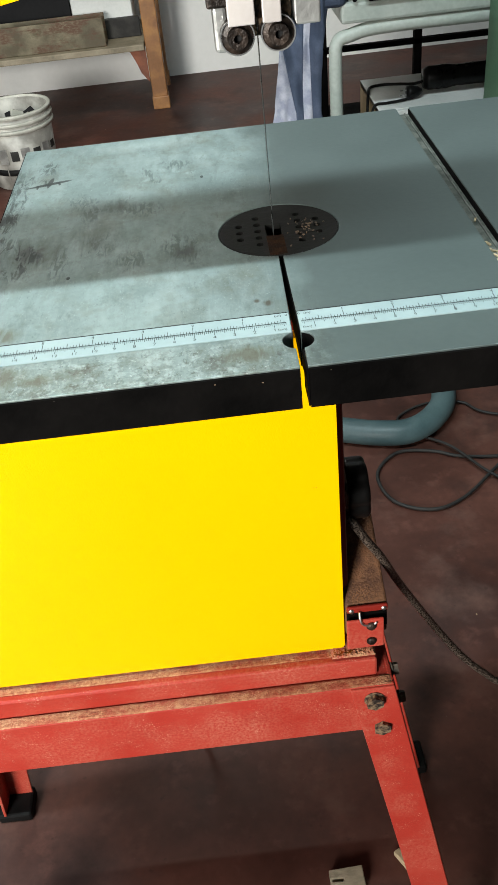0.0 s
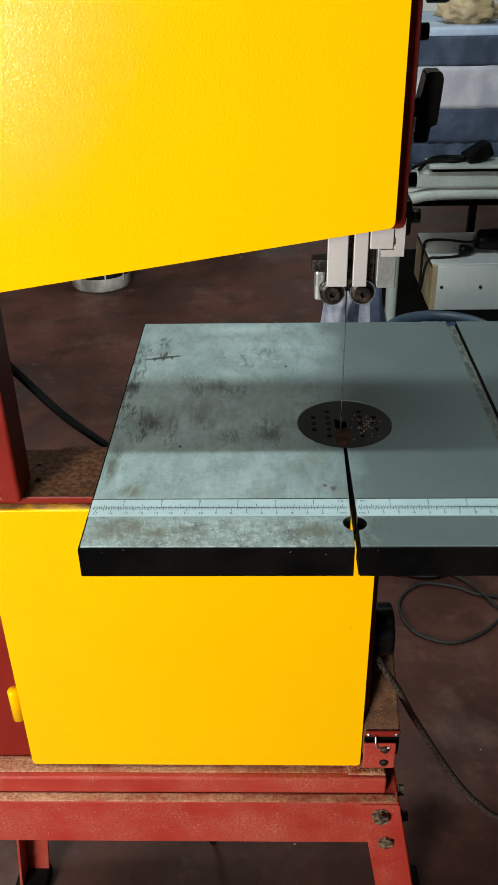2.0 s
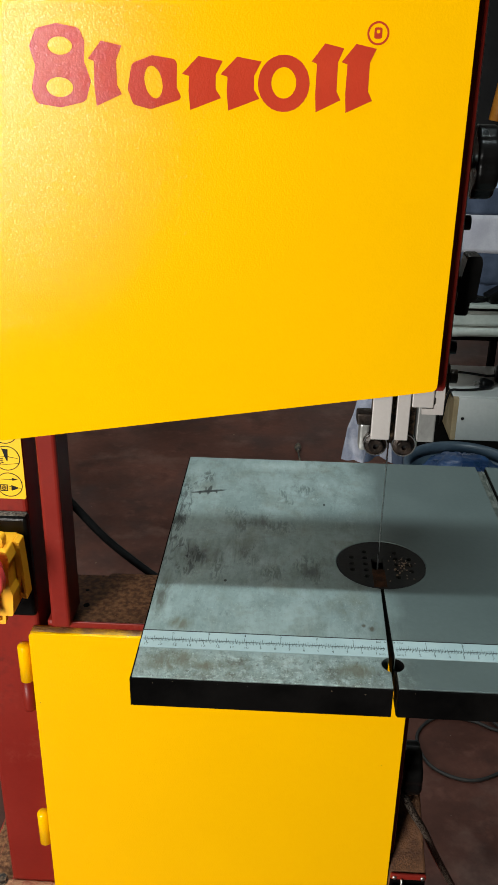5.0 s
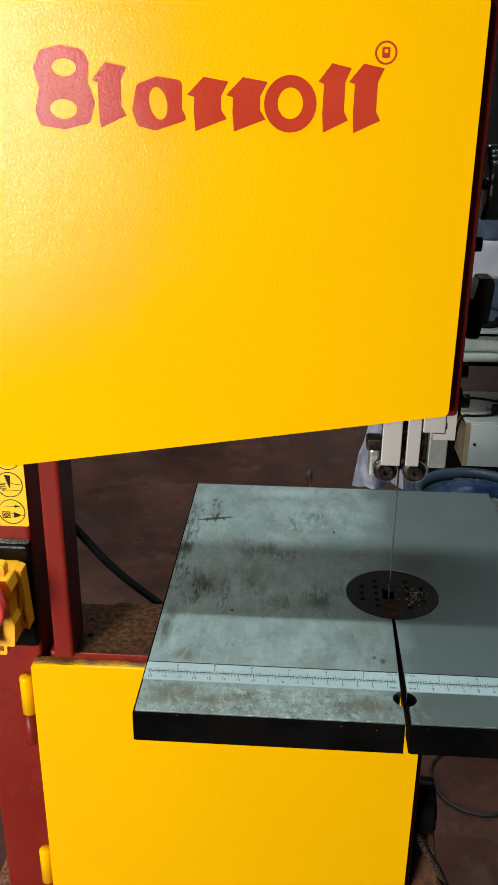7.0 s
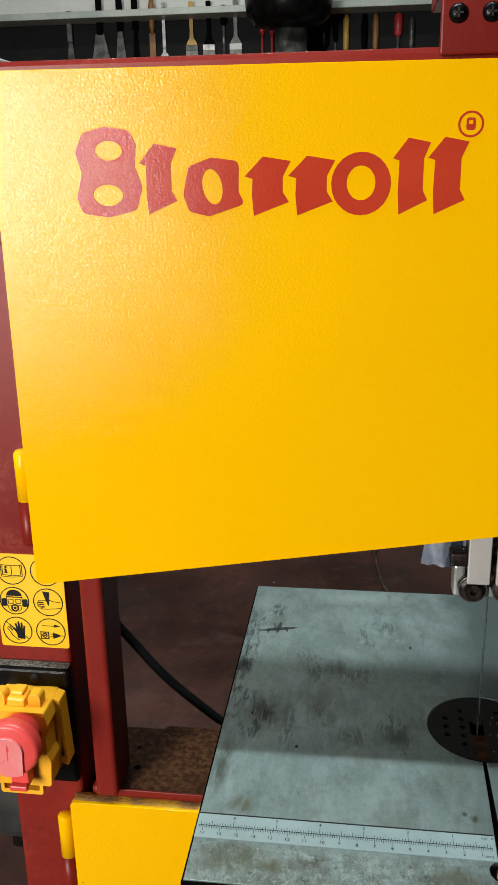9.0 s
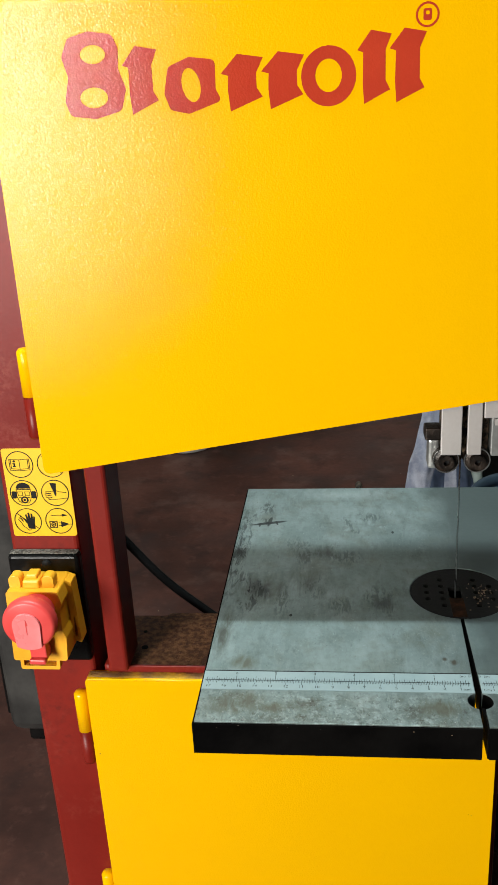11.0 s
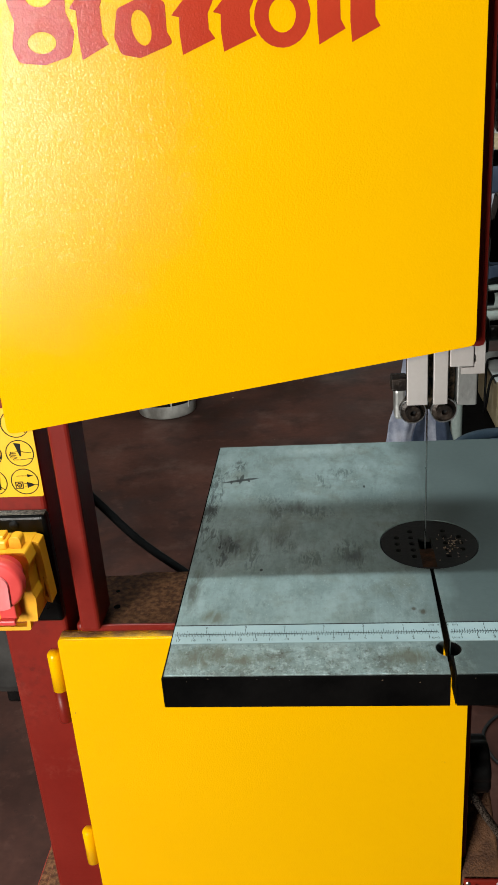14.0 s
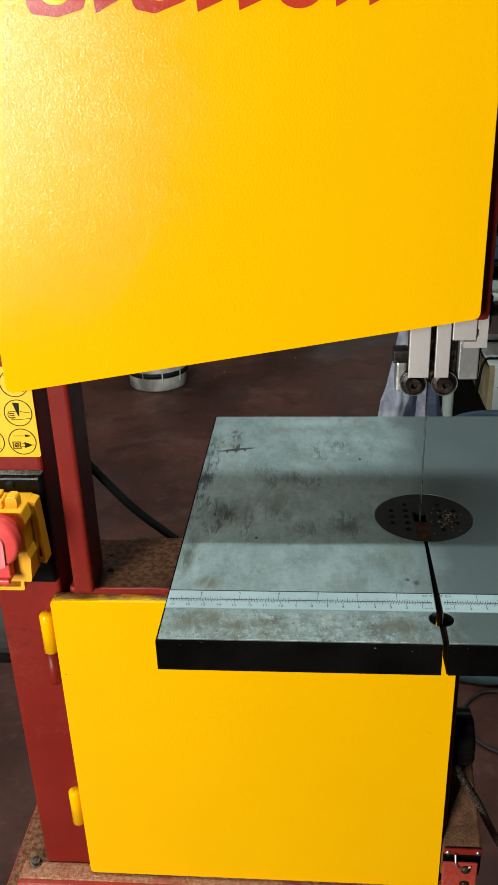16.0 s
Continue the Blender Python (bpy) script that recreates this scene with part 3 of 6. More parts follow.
def rounded(pts, r, seg=5):
    """A polygon with its corners rounded."""
    out = []
    for k, p in enumerate(pts):
        p, a, b = Vector(p), Vector(pts[k - 1]), Vector(pts[(k + 1) % len(pts)])
        u, v = (a - p).normalized(), (b - p).normalized()
        half = u.angle(v) / 2
        d = min(r / math.tan(half), (a - p).length * 0.45, (b - p).length * 0.45)
        for i in range(seg + 1):
            t = i / seg
            q = (1 - t) ** 2 * (p + u * d) + 2 * t * (1 - t) * p + t * t * (p + v * d)
            out.append((q.x, q.y))
    return out


def smooth_path(pts, steps=8):
    pts = [Vector(p) for p in pts]
    out = []
    for k in range(len(pts) - 1):
        a, b, c, d = pts[max(k - 1, 0)], pts[k], pts[k + 1], pts[min(k + 2, len(pts) - 1)]
        for i in range(steps):
            t = i / steps
            out.append(0.5 * (2 * b + (c - a) * t + (2 * a - 5 * b + 4 * c - d) * t * t + (3 * b - a - 3 * c + d) * t ** 3))
    return out + [pts[-1]]


def tube(bm, pts, r, seg=10, steps=8, ribs=0.0):
    """A hose or cable along a smooth line."""
    line = smooth_path(pts, steps)
    rings, up = [], Vector((0.01, 0.02, 1))
    for k, p in enumerate(line):
        d = (line[min(k + 1, len(line) - 1)] - line[max(k - 1, 0)]).normalized()
        u = d.cross(up).normalized()
        v = u.cross(d).normalized()
        up = v
        rr = r * (1 + ribs * (k % 2))
        rings.append([bm.verts.new(p + rr * (math.cos(2 * math.pi * i / seg) * u + math.sin(2 * math.pi * i / seg) * v)) for i in range(seg)])
    for a, b in zip(rings, rings[1:]):
        for i in range(seg):
            f = bm.faces.new((a[i], a[(i + 1) % seg], b[(i + 1) % seg], b[i]))
            f.smooth = True
    bm.faces.new(rings[0])
    bm.faces.new(rings[-1])
    return bm


def hexhead(bm, centre, axis, r, h):
    """A bolt head along an axis."""
    c, d = Vector(centre), Vector(axis)
    cyl(bm, c, c + d * h, r, seg=6)
    cyl(bm, c - d * 0.0012, c, r * 1.12, seg=18)
    return bm


def heap(bm, x0, x1, y0, y1, z, h, nx=40, ny=8, seed=0, film=False):
    """Loose dust: an uneven low sheet that thins out to nothing at its edges."""
    rnd = random.Random(seed)
    rows = []
    for j in range(ny + 1):
        row = []
        for i in range(nx + 1):
            u, v = i / nx, j / ny
            edge = min(u, 1 - u) * nx / 3, min(v, 1 - v) * ny / 1.5
            k = min(1, edge[0], edge[1])
            x, y = x0 + u * (x1 - x0), y0 + v * (y1 - y0)
            g = max(0.0, noise.noise(Vector((x * 70 + seed, y * 120, seed))) + 0.45)
            if film:
                row.append(bm.verts.new((x, y, z + min(1, k + 0.3) * h * (0.35 + 0.4 * g + 0.35 * rnd.random()))))
                continue
            row.append(bm.verts.new((x, y, z + k * h * (g * 0.9 - 0.22 + 0.35 * rnd.random()) - 0.0004)))
        rows.append(row)
    for a, b in zip(rows, rows[1:]):
        for i in range(nx):
            bm.faces.new((a[i], a[i + 1], b[i + 1], b[i]))
    return bm


def lettering(name, text, x, y, z, size, mat, parent, turn=0.0):
    """Flat writing that lies on a level surface."""
    cu = bpy.data.curves.new(name, "FONT")
    cu.body, cu.size, cu.align_x, cu.align_y, cu.resolution_u = text, size, "CENTER", "CENTER", 2
    tmp = bpy.data.objects.new(name, cu)
    scene.collection.objects.link(tmp)
    dg = bpy.context.evaluated_depsgraph_get()
    me = bpy.data.meshes.new_from_object(tmp.evaluated_get(dg))
    bpy.data.objects.remove(tmp)
    bpy.data.curves.remove(cu)
    bm = bmesh.new()
    bm.from_mesh(me)
    bpy.data.meshes.remove(me)
    bmesh.ops.rotate(bm, verts=bm.verts, cent=(0, 0, 0), matrix=Matrix.Rotation(turn, 3, "Z"))
    bmesh.ops.translate(bm, verts=bm.verts, vec=(x, y, z))
    return part(name, bm, mat, parent)

# ---------------------------------------------------------------- the room
FL = -T
X0, X1, Y0, Y1, H = -3.2, 3.4, -2.2, 3.98, 2.8

bm = box(mesh(), X0 - 0.2, X1 + 0.2, Y0 - 3.0, Y1 + 0.2, FL - 0.1, FL)
single("floor", bm, FLOOR, "worn dark red painted concrete workshop floor", "floor", kind="structure")
bm = box(mesh(), X0 - 0.2, X1 + 0.2, Y0 - 0.2, Y1 + 0.2, FL + H, FL + H + 0.12)
single("ceiling", bm, CEILING, "plain unseen workshop ceiling, kept dark to limit bounced light", "ceiling", kind="structure")
bm = box(mesh(), X0 - 0.2, X1 + 0.2, Y1, Y1 + 0.2, FL, FL + H)
single("wall_north", bm, WALL, "whitewashed masonry wall behind the benches", "wall", kind="structure")
# side and south walls are out of view, dark so they reflect little
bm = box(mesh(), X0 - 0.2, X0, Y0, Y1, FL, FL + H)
single("wall_west", bm, BARE_WALL, "plain unseen workshop side wall, kept dark to limit bounced light", "wall", kind="structure")
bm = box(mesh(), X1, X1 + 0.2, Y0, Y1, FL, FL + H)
single("wall_east", bm, BARE_WALL, "plain unseen workshop side wall, kept dark to limit bounced light", "wall", kind="structure")
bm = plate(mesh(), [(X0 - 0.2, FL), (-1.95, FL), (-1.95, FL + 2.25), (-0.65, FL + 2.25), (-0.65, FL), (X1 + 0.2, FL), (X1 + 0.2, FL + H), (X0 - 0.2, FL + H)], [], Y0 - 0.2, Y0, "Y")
single("wall_south", bm, BARE_WALL, "unseen wall with a wide open gateway, kept dark to limit bounced light", "wall", kind="structure")

# ---------------------------------------------------------------- the stand
stand = thing("saw_stand", (-0.145, 0.19, FL), "red painted angle-iron stand dusted with sawdust, under the band saw", "stand")
SXL, SXR = -0.3616, 0.0644
YF, YB = 0.085, 0.315
ZT, ZB = -0.3685, -0.4285


def splayed_leg(sx, sy):
    """An angle-iron leg that spreads outwards towards the floor."""
    xt = SXR if sx > 0 else SXL
    yt = YF if sy < 0 else YB
    bm = mesh()
    w, th = 0.036, 0.004

    def ring(z, x, y):
        return [(x, y, z), (x - sx * w, y, z), (x - sx * w, y - sy * th, z), (x - sx * th, y - sy * th, z), (x - sx * th, y - sy * w, z), (x, y - sy * w, z)]

    spread = 0.172 if sx > 0 else 0.125
    z0, z1 = FL + 0.004, ZT - 0.001
    a = [bm.verts.new(p) for p in ring(z1, xt, yt + sy * 0.002)]
    b = [bm.verts.new(p) for p in ring(z0, xt + sx * spread * (z1 - z0), yt + sy * 0.002 + sy * 0.07 * (z1 - z0))]
    for k in range(6):
        bm.faces.new((a[k], a[(k + 1) % 6], b[(k + 1) % 6], b[k]))
    bm.faces.new(a)
    bm.faces.new(b)
    leg = part("leg", bm, STAND_RED, stand, bevel=0.001)
    fx, fy = xt + sx * spread * (z1 - z0), yt + sy * 0.07 * (z1 - z0)
    part("rubber_foot", box(mesh(), fx - 0.024 - sx * 0.016, fx + 0.024 - sx * 0.016, fy - 0.022 - sy * 0.014, fy + 0.022 - sy * 0.014, FL, FL + 0.018, 0.004), RUBBER, leg, "black rubber foot cap")
    for dz in (-0.014, -0.050):
        z = ZT + dz
        x = xt + sx * spread * (z1 - z) - sx * 0.019
        if sy < 0:
            part("bolt", hexhead(mesh(), (x, yt - 0.0035, z), (0, -1, 0), 0.0076, 0.005), BOLT, leg, "dusty steel hexagon bolt")
    for k, dz in enumerate((-0.005, -0.044)):
        x = xt + sx * spread * (-dz) + sx * 0.001
        part("bolt", hexhead(mesh(), (x, yt - sy * 0.018, ZT + dz), (sx, 0, 0), 0.0050, 0.0045), DUSTY_BLACK, leg, "dusty steel hexagon bolt")


for sx in (-1, 1):
    for sy in (-1, 1):
        splayed_leg(sx, sy)

part("front_rail", box(box(mesh(), SXL, SXR, YF, YF + 0.004, ZB, ZT, 0.0012), SXL, SXR, YF + 0.0041, YF + 0.045, ZT - 0.0045, ZT - 0.0006, 0.0008), STAND_RED, stand, bevel=0)
part("back_rail", box(box(mesh(), SXL, SXR, YB - 0.004, YB, ZB, ZT, 0.0012), SXL, SXR, YB - 0.045, YB - 0.0041, ZT - 0.0045, ZT - 0.0006, 0.0008), STAND_RED, stand)
part("side_rail", box(box(mesh(), SXL, SXL + 0.004, YF + 0.004, YB - 0.004, ZB, ZT, 0.001), SXL + 0.0041, SXL + 0.03, YF + 0.0451, YB - 0.0451, ZT - 0.0045, ZT - 0.0006, 0.0005), STAND_RED, stand)
part("side_rail", box(mesh(), SXR - 0.004, SXR, YF + 0.004, YB - 0.004, ZB, ZT, 0.001), STAND_RED, stand)
RAIL = -0.756
part("lower_rail", box(mesh(), -0.414, 0.124, 0.060, 0.064, RAIL - 0.045, RAIL, 0.001), STAND_RED, stand)
part("rail_flange", box(mesh(), -0.414, 0.124, 0.064, 0.096, RAIL - 0.004, RAIL, 0.001), STAND_RED, stand)
part("lower_rail", box(mesh(), -0.414, 0.124, 0.332, 0.336, -0.795, -0.745, 0.001), STAND_RED, stand)

# ---------------------------------------------------------------- the band saw
saw = thing("band_saw", (-0.145, 0.19, -0.3685), "yellow and dark red band saw with a steel table", "band saw")
DY = 0.107       # front of both doors
FY = 0.119       # front of the frame
BY = 0.1875      # back of the frame
XU = 0.0336      # right side of the upper housing
XR = 0.0350      # right side of the wheel housings

# base plate and frame
part("base_plate", box(mesh(), -0.3446, 0.0525, 0.095, 0.275, -0.3685, -0.3475, 0.002), STAND_RED, saw)
part("base_bolt", hexhead(mesh(), (-0.3330, 0.117, -0.3455), (0, 0, 1), 0.0052, 0.0035), BOLT, saw, "rusty hexagon nut")
part("frame_column", box(mesh(), -0.3237, -0.2727, FY, BY, -0.3475, 0.4258, 0.0035, 3), MAROON, saw)
bm = plate(mesh(), [(-0.2665, -0.045), (-0.2665, -0.3465), (0.0345, -0.3465), (0.0345, -0.045)], [], FY, BY, "Y")
part("lower_housing", bm, MAROON, saw, bevel=0.003)
bm = plate(mesh(), [(-0.2665, 0.1192), (-0.005, 0.1606), (0.014, 0.1626), (XU, 0.1616), (XU, 0.4240), (-0.2665, 0.4250)], [], FY, BY, "Y")
part("upper_housing", bm, MAROON, saw, bevel=0.004)
part("top_edge", box(mesh(), -0.3237, XU, FY - 0.004, FY + 0.008, 0.4170, 0.4262, 0.0028), MAROON, saw)
part("housing_top", box(mesh(), -0.262, XR - 0.003, 0.1192, BY, -0.0485, -0.0445, 0.0008), BASE_DUSTY, saw, "dark red steel shelf caked with fine sawdust")
part("shelf_lip", box(mesh(), -0.262, XR - 0.003, 0.1168, 0.1190, -0.0515, -0.0440, 0.0008), MAROON, saw)
# inner column beside the throat
bm = box(mesh(), -0.2592, -0.2438, 0.108, 0.1435, -0.0443, 0.150, 0.003, 3)
part("throat_column", bm, MAROON, saw)
for x, y in ((-0.2385, 0.1410), (-0.2425, 0.163)):
    part("bolt_hole", cyl(mesh(), (x, y, -0.0450), (x, y, -0.0440), 0.0026 if y < 0.15 else 0.0015, seg=16), STEEL_BLACK, saw, "dark open bolt hole")


def door_panel(name, pts, r):
    """A pressed door: a rounded front sheet with its edges folded back."""
    bm = plate(mesh(), rounded(pts, r), [], DY, DY + 0.0115, "Y")
    return part(name, bm, YELLOW, saw, "glossy yellow enamelled steel door", bevel=0.0022)


upper_door = door_panel("upper_door", [(-0.2862, 0.1183), (0.0247, 0.1674), (0.0247, 0.4189), (-0.2862, 0.4209)], 0.005)
lower_door = door_panel("lower_door", [(-0.2785, -0.3430), (0.0285, -0.3440), (0.0285, -0.0500), (-0.2785, -0.0500)], 0.004)
for x, z, r in ((0.0128, -0.1700, 0.0004), (0.0106, -0.1696, 0.0003), (-0.2745, -0.1200, 0.0006)):
    part("chip", cyl(mesh(), (x, DY - 0.0002, z), (x, DY + 0.001, z), r, seg=7), DUSTY_YELLOW, lower_door, "tiny brown chip in the paint")


def hinge(x, z0, zm, z1, parent):
    """A lift-off hinge: a door barrel on a frame barrel."""
    y = FY - 0.0035
    a = turned(mesh(), [(0.0, zm), (0.0056, zm), (0.0056, z1 - 0.002), (0.0040, z1), (0.0, z1 + 0.0006)], (x, y, 0), seg=20)
    part("hinge_barrel", a, YELLOW, parent, "yellow painted hinge barrel")
    if z0 < zm - 0.001:
        b = turned(mesh(), [(0.0, z0), (0.0048, z0), (0.0054, z0 + 0.002), (0.0054, zm - 0.0004), (0.0, zm - 0.0004)], (x, y, 0), seg=20)
        part("hinge_pin", b, MAROON, saw, "dark red hinge barrel on the frame")


hinge(-0.2905, 0.143, 0.173, 0.206, upper_door)
hinge(-0.2905, 0.330, 0.360, 0.393, upper_door)
hinge(-0.2860, -0.134, -0.103, -0.067, lower_door)
hinge(-0.2852, -0.289, -0.289, -0.252, lower_door)

# the maker's mark: plain red shapes on the upper door
LOGO_X, LOGO_Z, LOGO_K = -0.2400, 0.3450, 0.2070


def mark(outer, holes=()):
    """One plain red shape; u to the right and v up, in widths of the whole mark."""
    to = lambda pts: [(LOGO_X + LOGO_K * u, LOGO_Z + LOGO_K * v) for u, v in pts]
    bm = plate(mesh(), to(outer), [to(h) for h in holes], DY - 0.00012, DY + 0.0002, "Y")
    return part("mark_shape", bm, LOGO_RED, upper_door, "plain red shape of the maker's mark")


def oval(cx, cy, rx, ry, lean=0.0, seg=28):
    return [(cx + rx * math.cos(2 * math.pi * k / seg) + lean * ry * math.sin(2 * math.pi * k / seg), cy + ry * math.sin(2 * math.pi * k / seg)) for k in range(seg)]


def pennant(u0, u1, top, foot=0.0):
    """A plain upright bar with a slanted head and a pointed foot."""
    w = u1 - u0
    return mark([(u0 + 0.16 * w, foot + 0.052), (u0 + 0.20 * w, foot), (u1, foot + 0.034), (u1 - 0.14 * w, foot + 0.058), (u1 - 0.14 * w, top - 0.05), (u1 + 0.04 * w, top - 0.012), (u0 + 0.42 * w, top), (u0, top - 0.048), (u0 + 0.18 * w, top - 0.054)])


mark(rounded([(0.0, 0.050), (0.012, 0.010), (0.085, 0.0), (0.160, 0.018), (0.178, 0.075), (0.160, 0.128), (0.165, 0.180), (0.150, 0.215), (0.085, 0.226), (0.025, 0.212), (0.002, 0.165), (0.016, 0.112)], 0.022, 6), [oval(0.092, 0.167, 0.036, 0.024), oval(0.084, 0.056, 0.040, 0.027)])
pennant(0.172, 0.268, 0.182, 0.006)
mark(rounded([(0.285, 0.055), (0.300, 0.012), (0.352, 0.0), (0.446, 0.030), (0.430, 0.060), (0.432, 0.136), (0.360, 0.146), (0.300, 0.124)], 0.018, 5), [oval(0.362, 0.074, 0.026, 0.044, -0.12)])
pennant(0.446, 0.560, 0.146)
pennant(0.558, 0.672, 0.146)
mark(oval(0.742, 0.076, 0.075, 0.077), [oval(0.742, 0.078, 0.036, 0.042)])
pennant(0.820, 0.908, 0.184)
pennant(0.906, 1.000, 0.184)
mark(oval(1.005, 0.212, 0.031, 0.031), [oval(1.005, 0.212, 0.0255, 0.0255)])
mark(rounded([(0.994, 0.198), (1.016, 0.198), (1.016, 0.227), (0.994, 0.227)], 0.006), [rounded([(1.000, 0.212), (1.010, 0.212), (1.010, 0.221), (1.000, 0.221)], 0.003)])

# blade tension bracket on top
bracket = part("tension_bracket", box(mesh(), -0.0490, -0.0170, 0.1085, 0.1145, 0.4215, 0.462, 0.001), MAROON, saw)
part("bracket_arm", box(mesh(), -0.0490, -0.0170, 0.1145, 0.19, 0.452, 0.462, 0.001), MAROON, saw)
for x in (-0.0410, -0.0250):
    screw = part("screw", turned(mesh(), [(0.0046, 0.0), (0.0046, -0.0012), (0.0036, -0.0026), (0.0014, -0.0032), (0.0, -0.0033)], (x, 0.1085, 0.4400), "Y", 20), BLACK_PLASTIC, saw, "black cross-head screw")
    part("cross_slot", box(box(mesh(), x - 0.0022, x + 0.0022, 0.1049, 0.1054, 0.4396, 0.4404), x - 0.0004, x + 0.0004, 0.1049, 0.1054, 0.4378, 0.4422), MOTOR, screw)


def lobed_knob(x0, x1, y, z, r, lobes=7):
    """A turning knob with rounded lobes on the saw's side, its axle along x."""
    bm, rows = mesh(), []
    seg = lobes * 12
    for x, shrink in ((x0, 0.0040), (x0, 0.0015), (x0 + 0.0008, 0.0), (x0 + 0.0030, 0.0), (x1 - 0.0050, 0.0), (x1 - 0.0030, 0.0), (x1 - 0.0012, 0.0009), (x1 - 0.0003, 0.0024), (x1, 0.0042), (x1, 0.0070)):
        row = []
        for k in range(seg):
            a = 2 * math.pi * k / seg
            q = r - shrink - 0.0019 * (0.5 - 0.5 * math.cos(lobes * a)) ** 3
            row.append(bm.verts.new((x, y + q * math.cos(a), z + q * math.sin(a))))
        rows.append(row)
    for a, b in zip(rows, rows[1:]):
        for k in range(seg):
            bm.faces.new((a[k], a[(k + 1) % seg], b[(k + 1) % seg], b[k]))
    bm.faces.new(rows[0])
    bm.faces.new(rows[-1])
    knob = part("knob", bm, BLACK_PLASTIC, saw, "dusty black plastic turning knob", smooth=True)
    part("axle", cyl(mesh(), (XU - 0.006, y, z), (x0 + 0.002, y, z), 0.0045, seg=16), DULL_STEEL, knob)
    return knob


lobed_knob(0.0405, 0.0555, 0.158, 0.3132, 0.0240)
lobed_knob(0.0395, 0.0562, 0.158, -0.2197, 0.0240)
for z in (0.2745, 0.186):
    part("side_bolt", cyl(mesh(), (XU - 0.002, 0.150, z), (0.0425, 0.150, z), 0.0050, seg=20), BLACK_PLASTIC, saw, "black cap screw")
bm = plate(mesh(), rounded([(0.0385, 0.2095), (0.0480, 0.2095), (0.0490, 0.2190), (0.0530, 0.2205), (0.0548, 0.2470), (0.0535, 0.2515), (0.0440, 0.2515), (0.0405, 0.2330)], 0.0022), [], 0.150, 0.168, "Y")
part("clamp_lever", bm, BLACK_PLASTIC, saw, "black plastic clamping lever", bevel=0.0015)
part("lever_axle", cyl(mesh(), (XU - 0.002, 0.157, 0.230), (0.0425, 0.157, 0.230), 0.006, seg=16), BLACK_PLASTIC, saw)
part("guide_clamp", box(cyl(mesh(), (0.046, 0.19, 0.150), (0.054, 0.19, 0.150), 0.0055, seg=14), 0.032, 0.047, 0.178, 0.202, 0.138, 0.164, 0.003), OILY_STEEL, saw, "rusty steel guide-post clamp")

# blade guide
part("guard_bar", box(mesh(), -0.0152, -0.0014, 0.133, 0.1365, 0.1185, 0.190, 0.0006), BRIGHT_STEEL, saw, "bright steel guard strip")
part("guard_bar", box(mesh(), 0.0023, 0.0119, 0.133, 0.1365, 0.1185, 0.190, 0.0006), BRIGHT_STEEL, saw, "bright steel guard strip")
part("guide_block", box(mesh(), -0.0125, 0.0185, 0.1455, 0.172, 0.110, 0.185, 0.002), BOLT, saw, "brown oily steel guide block")
for x in (-0.0108, 0.0102):
    bearing = part("guide_bearing", turned(mesh(), [(0.0, 0.0), (0.0084, 0.0), (0.0090, 0.0010), (0.0090, 0.0085), (0.0084, 0.0095), (0.0, 0.0095)], (x, 0.1385, 0.1125), "Y", 28), OILY_STEEL, saw, "worn brown ball-bearing guide")
    part("outer_ring", plate(mesh(), ring_points(x, 0.1125, 0.0090, 28), [ring_points(x, 0.1125, 0.0083, 28)], 0.1378, 0.1386, "Y"), CHROME, bearing)
    part("bolt_head", plate(mesh(), ring_points(x, 0.1125, 0.0052, 20), [ring_points(x, 0.1125, 0.0021, 14)], 0.1335, 0.1387, "Y"), OILY_STEEL, bearing, "socket-head bolt")
    part("socket", cyl(mesh(), (x, 0.1372, 0.1125), (x, 0.1384, 0.1125), 0.0022, seg=14), INK, bearing)
part("guide_screw", box(mesh(), -0.0250, -0.0140, 0.142, 0.156, 0.1258, 0.1348, 0.0012), OILY_STEEL, saw, "square brown set screw")
part("guide_yoke", box(mesh(), -0.0225, -0.0150, 0.144, 0.158, 0.104, 0.1262, 0.002), DULL_STEEL, saw)
part("guide_post", box(mesh(), 0.0190, 0.0325, 0.140, 0.160, 0.1145, 0.190, 0.001), DULL_STEEL, saw, "square grey steel guide post")
part("guide_plate", box(mesh(), 0.013, 0.0285, 0.134, 0.1395, 0.1445, 0.185, 0.0006), BRIGHT_STEEL, saw)
part("guide_plate", plate(mesh(), [(0.0205, 0.1390), (0.0360, 0.1390), (0.0360, 0.1640), (0.0292, 0.1640), (0.0292, 0.1525), (0.0302, 0.1515), (0.0302, 0.1475), (0.0292, 0.1465), (0.0292, 0.1435), (0.0205, 0.1435)], [], 0.135, 0.1390, "Y"), BRIGHT_STEEL, saw)

# blade
part("blade", box(mesh(), -0.0001, 0.0002, 0.1447, 0.1510, -0.044, 0.185), BLADE, saw, "thin bright band-saw blade")
part("blade_edge", box(mesh(), -0.0001, 0.0002, 0.1440, 0.1447, -0.044, 0.185), BLADE, saw, "bright toothed front edge of the blade")

# saw table with its slot, front hole, insert recess and mitre groove
XL, XM0, XM1, XT, YT = -0.174, 0.1150, 0.1250, 0.238, 0.345
slot_l = [(XL, 0.0), (-0.0017, 0.0)] + [(p[0], p[1]) for p in ring_points(0.0004, 0.024, 0.0078, 12, 255, 105)]
slot_r = [(p[0], p[1]) for p in ring_points(0.0004, 0.024, 0.0078, 12, 75, -75)] + [(0.0021, 0.0)]
well = [(p[0], p[1]) for p in ring_points(0.0035, 0.1525, 0.0364, 56, 264.5, -91.5)]
outline = slot_l + well + slot_r + [(XM0, 0.0), (XM0, YT), (XL, YT)]
